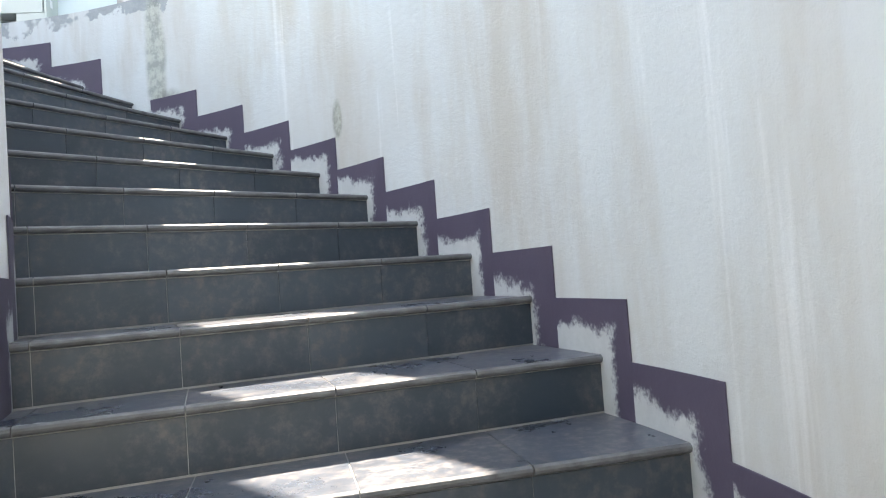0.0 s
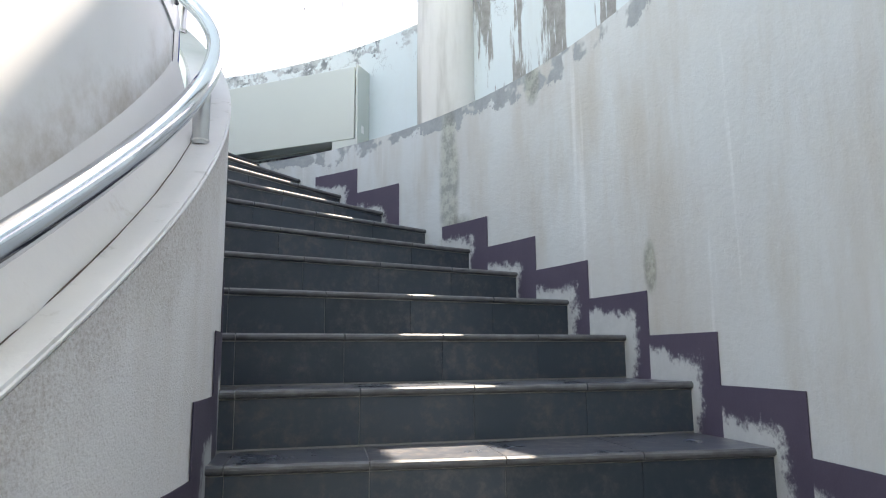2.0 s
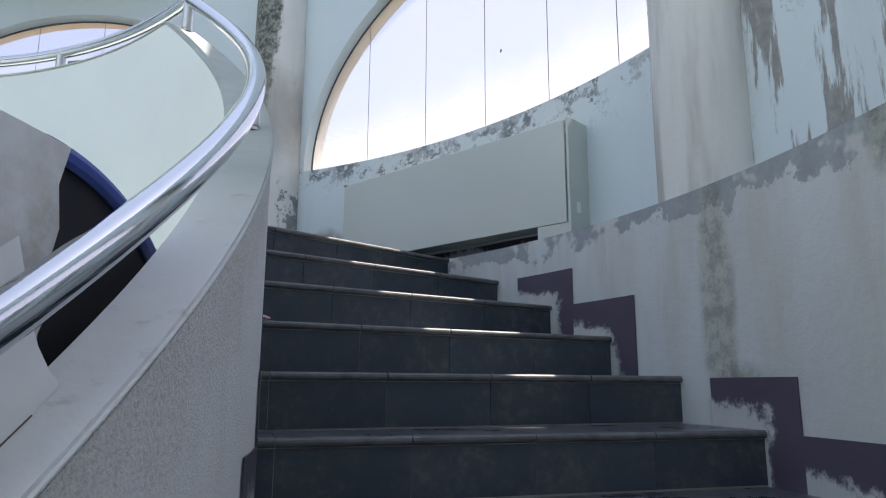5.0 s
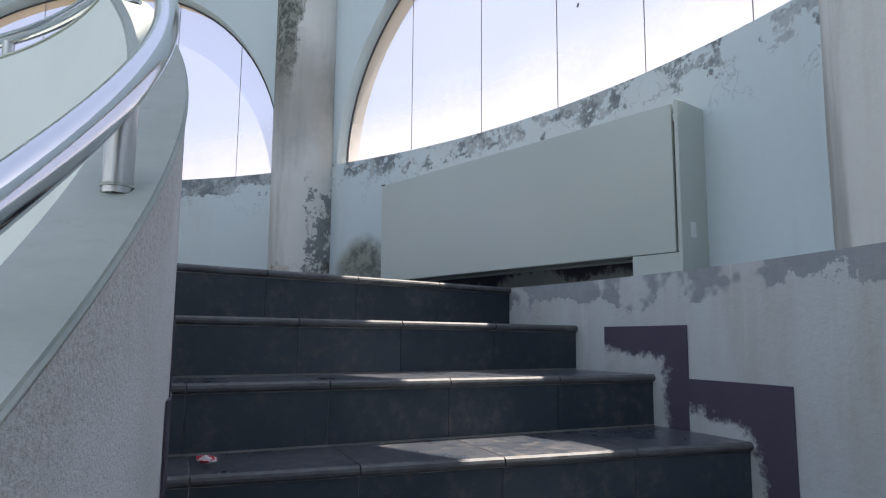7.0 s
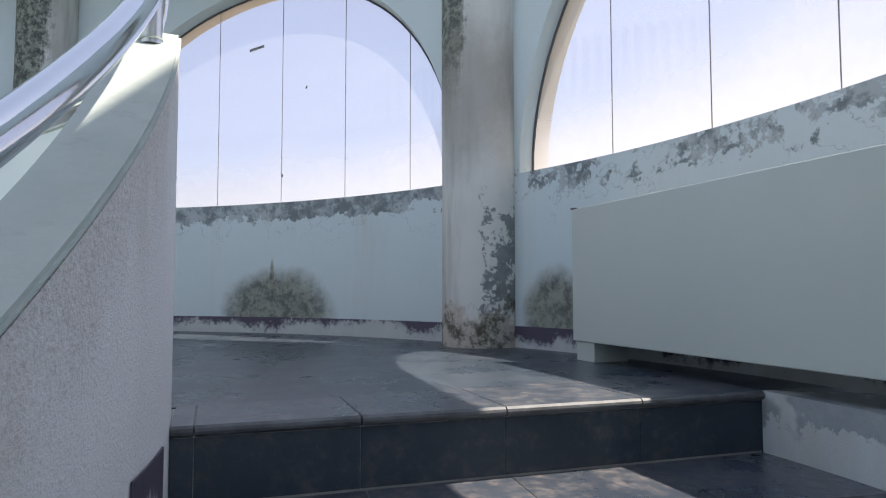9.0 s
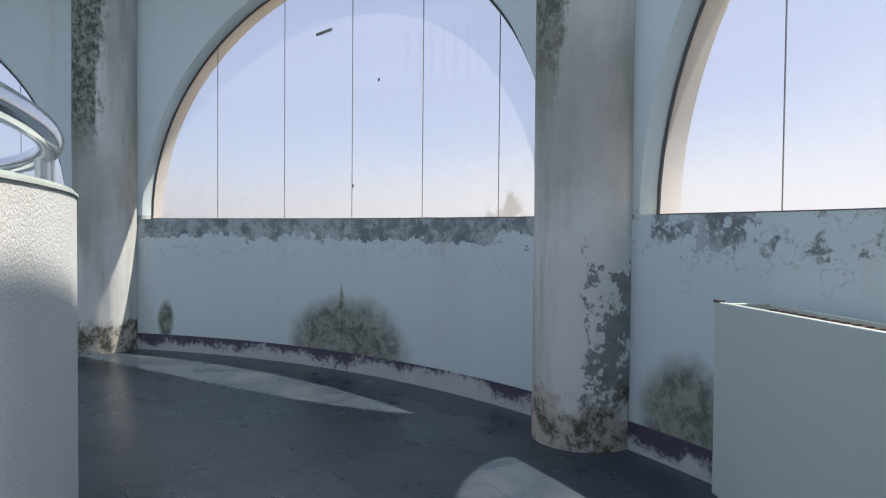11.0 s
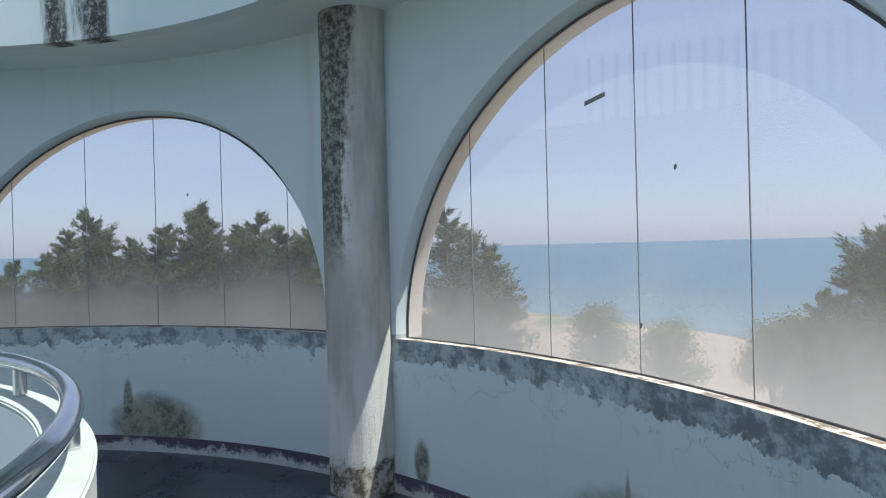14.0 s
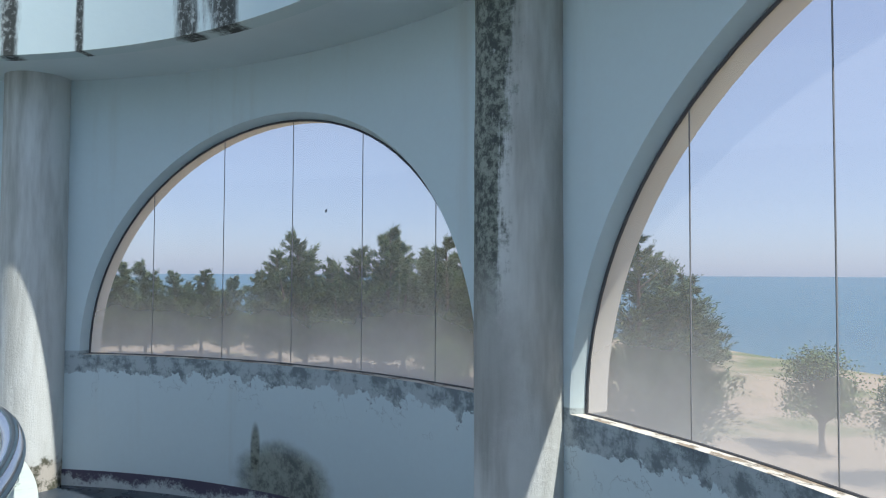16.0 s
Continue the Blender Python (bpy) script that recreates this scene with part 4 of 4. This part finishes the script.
def stair_skirting(r, r2, off, first, last, name, bare=()):
    """A stepped painted skirting that follows the treads. off: its rise along the wall, in degrees."""
    root = structure(empty(name), "stepped purple painted skirting worn to white cement", "skirting")
    for i in range(first, last):
        if i in bare:
            continue
        z, a = Z0 + i * RISE, TH0 + i * DTH
        vs, fs, val = [], [], []
        na, nz = 10, 8

        def patch(aa, ab, za, zb, f):
            b = len(vs)
            for ia in range(na + 1):
                for iz in range(nz + 1):
                    u, w = ia / na, iz / nz
                    ang, zz = aa + (ab - aa) * u, za + (zb - za) * w
                    vs.append(P(r, ang, zz))
                    val.append(f(ang, zz))
            for ia in range(na):
                for iz in range(nz):
                    k = b + ia * (nz + 1) + iz
                    fs.append((k, k + nz + 1, k + nz + 2, k + 1))
        top = z + 0.178

        def near(ang, zz):
            d1 = (zz - z) / 0.178
            d2 = (a - ang) / off if ang < a else 9
            d = min(d1, 1.0) if ang >= a else max((zz - z) / 0.178, d2)
            return max(0.0, 1.0 - d) * 0.98 + 0.30 * max(0.0, (ang - a) / DTH)
        patch(a, a + DTH - off, z, top, near)
        patch(a - off, a, z - RISE, top, near)
        me = bpy.data.meshes.new("board")
        me.from_pydata(vs, [], fs)
        me.materials.append(M_SKIRT)
        ob = new("board", me)
        ob.parent = root
        foot_attr(ob, val)
        sol = ob.modifiers.new("thick", "SOLIDIFY")
        sol.thickness, sol.offset = 0.004, 0


stair_skirting(RS - 0.004, RS, 2.3, -7, 11, "skirting_outer", (8,))
stair_skirting(RI + 0.004, RI, 3.8, -7, 12, "skirting_inner")


def wall_skirting(name, r, a0, a1, z1):
    n, m = int((a1 - a0) * 2), 6
    vs = [P(r, a0 + (a1 - a0) * i / n, TOP + (z1 - TOP) * j / m) for i in range(n + 1) for j in range(m + 1)]
    fs = [(i * (m + 1) + j, (i + 1) * (m + 1) + j, (i + 1) * (m + 1) + j + 1, i * (m + 1) + j + 1) for i in range(n) for j in range(m)]
    me = bpy.data.meshes.new(name)
    me.from_pydata(vs, [], fs)
    me.materials.append(M_SKIRT)
    ob = structure(new(name, me), "low purple skirting mostly flaked to pale cement", "skirting")
    foot_attr(ob, [0.47 + 0.5 * (1 - j / m) for i in range(n + 1) for j in range(m + 1)])
    sol = ob.modifiers.new("thick", "SOLIDIFY")
    sol.thickness, sol.offset = 0.006, 0


wall_skirting("baseboard", RW - 0.004, 79, 299, TOP + 0.115)


# ---- stair and floor tiles ----
CUTS = [RI, 2.70, 3.09, 3.48, 3.90, RS]
stair = structure(empty("staircase"), "curved stair with dark slate-coloured tiled treads and risers", "stairs")
GAP = 0.0018
tan_d = math.tan(rad(DTH))


def tread_mesh(r0, r1):
    """One tread tile in the step's own axes, with a rounded nosing."""
    bm = bmesh.new()
    nose = [(0.03, -0.026), (-0.006, -0.026), (-0.014, -0.020), (-0.016, -0.013), (-0.014, -0.006), (-0.006, 0.0)]
    a0, a1 = r0 + GAP, r1 - GAP
    left = [bm.verts.new((a0, y, z)) for y, z in nose] + [bm.verts.new((a0, a0 * tan_d, 0)), bm.verts.new((a0, a0 * tan_d, -0.026))]
    right = [bm.verts.new((a1, y, z)) for y, z in nose] + [bm.verts.new((a1, a1 * tan_d, 0)), bm.verts.new((a1, a1 * tan_d, -0.026))]
    n = len(left)
    for i in range(n):
        bm.faces.new((left[i], left[(i + 1) % n], right[(i + 1) % n], right[i]))
    bm.faces.new(left)
    bm.faces.new(right[::-1])
    bmesh.ops.recalc_face_normals(bm, faces=bm.faces)
    me = bpy.data.meshes.new("tread_tile")
    for f in bm.faces:
        f.material_index = 1 if -0.017 < f.calc_center_median().y < -0.004 and f.calc_center_median().z > -0.0245 else 0
    bm.to_mesh(me)
    bm.free()
    me.materials.append(M_TREAD)
    me.materials.append(M_NOSE)
    return me


def riser_mesh(r0, r1):
    bm = box(bmesh.new(), r0 + GAP * 0.5, r1 - GAP * 0.5, 0.0, 0.014, -RISE + 0.006, -0.030)
    me = bpy.data.meshes.new("riser_tile")
    bm.to_mesh(me)
    bm.free()
    me.materials.append(M_RISER)
    return me


treads = [tread_mesh(a, b) for a, b in zip(CUTS, CUTS[1:])]
risers = [riser_mesh(a, b) for a, b in zip(CUTS, CUTS[1:])]
core = arc(bmesh.new(), RI + 0.001, RS - 0.001, 0.06, DTH + 0.06, -1.4, -0.004, 2)
core_me = bpy.data.meshes.new("step_core")
core.to_mesh(core_me)
core.free()
core_me.materials.append(M_GROUT)
for i in range(-7, 13):
    m = pose(0, 0, Z0 + i * RISE, 0, 0, TH0 + i * DTH)
    ob = new("step_core", core_me)
    ob.parent, ob.matrix_basis = stair, m
    for meshes, kind in ((treads, "tread_tile"), (risers, "riser_tile")):
        for me in meshes:
            ob = new(kind, me)
            ob.parent, ob.matrix_basis = stair, m

tiles = structure(empty("floor_tiles"), "dark slate-coloured ceramic floor tiles with dust", "floor")
rings = [RI, 3.09, 3.48, 3.90, RS, RW]
for r0, r1 in zip(rings, rings[1:]):
    bm = arc(bmesh.new(), r0 + 0.0007, r1 - 0.0007, 0.012, DTH - 0.012, -0.011, 0.0, 4)
    me = bpy.data.meshes.new("floor_tile")
    bm.to_mesh(me)
    bm.free()
    me.materials.append(M_FLOOR)
    a = TH0 + 13 * DTH
    while a < 299 - DTH:
        ob = new("floor_tile", me)
        ob.parent, ob.matrix_basis = tiles, pose(0, 0, TOP, 0, 0, a)
        a += DTH
bm = arc(bmesh.new(), RS + 0.002, RW, TH0 + 12 * DTH + 0.03, TH0 + 13 * DTH - 0.03, TOP - 0.011, TOP, 4)
part("floor_tile", bm, M_FLOOR, tiles)
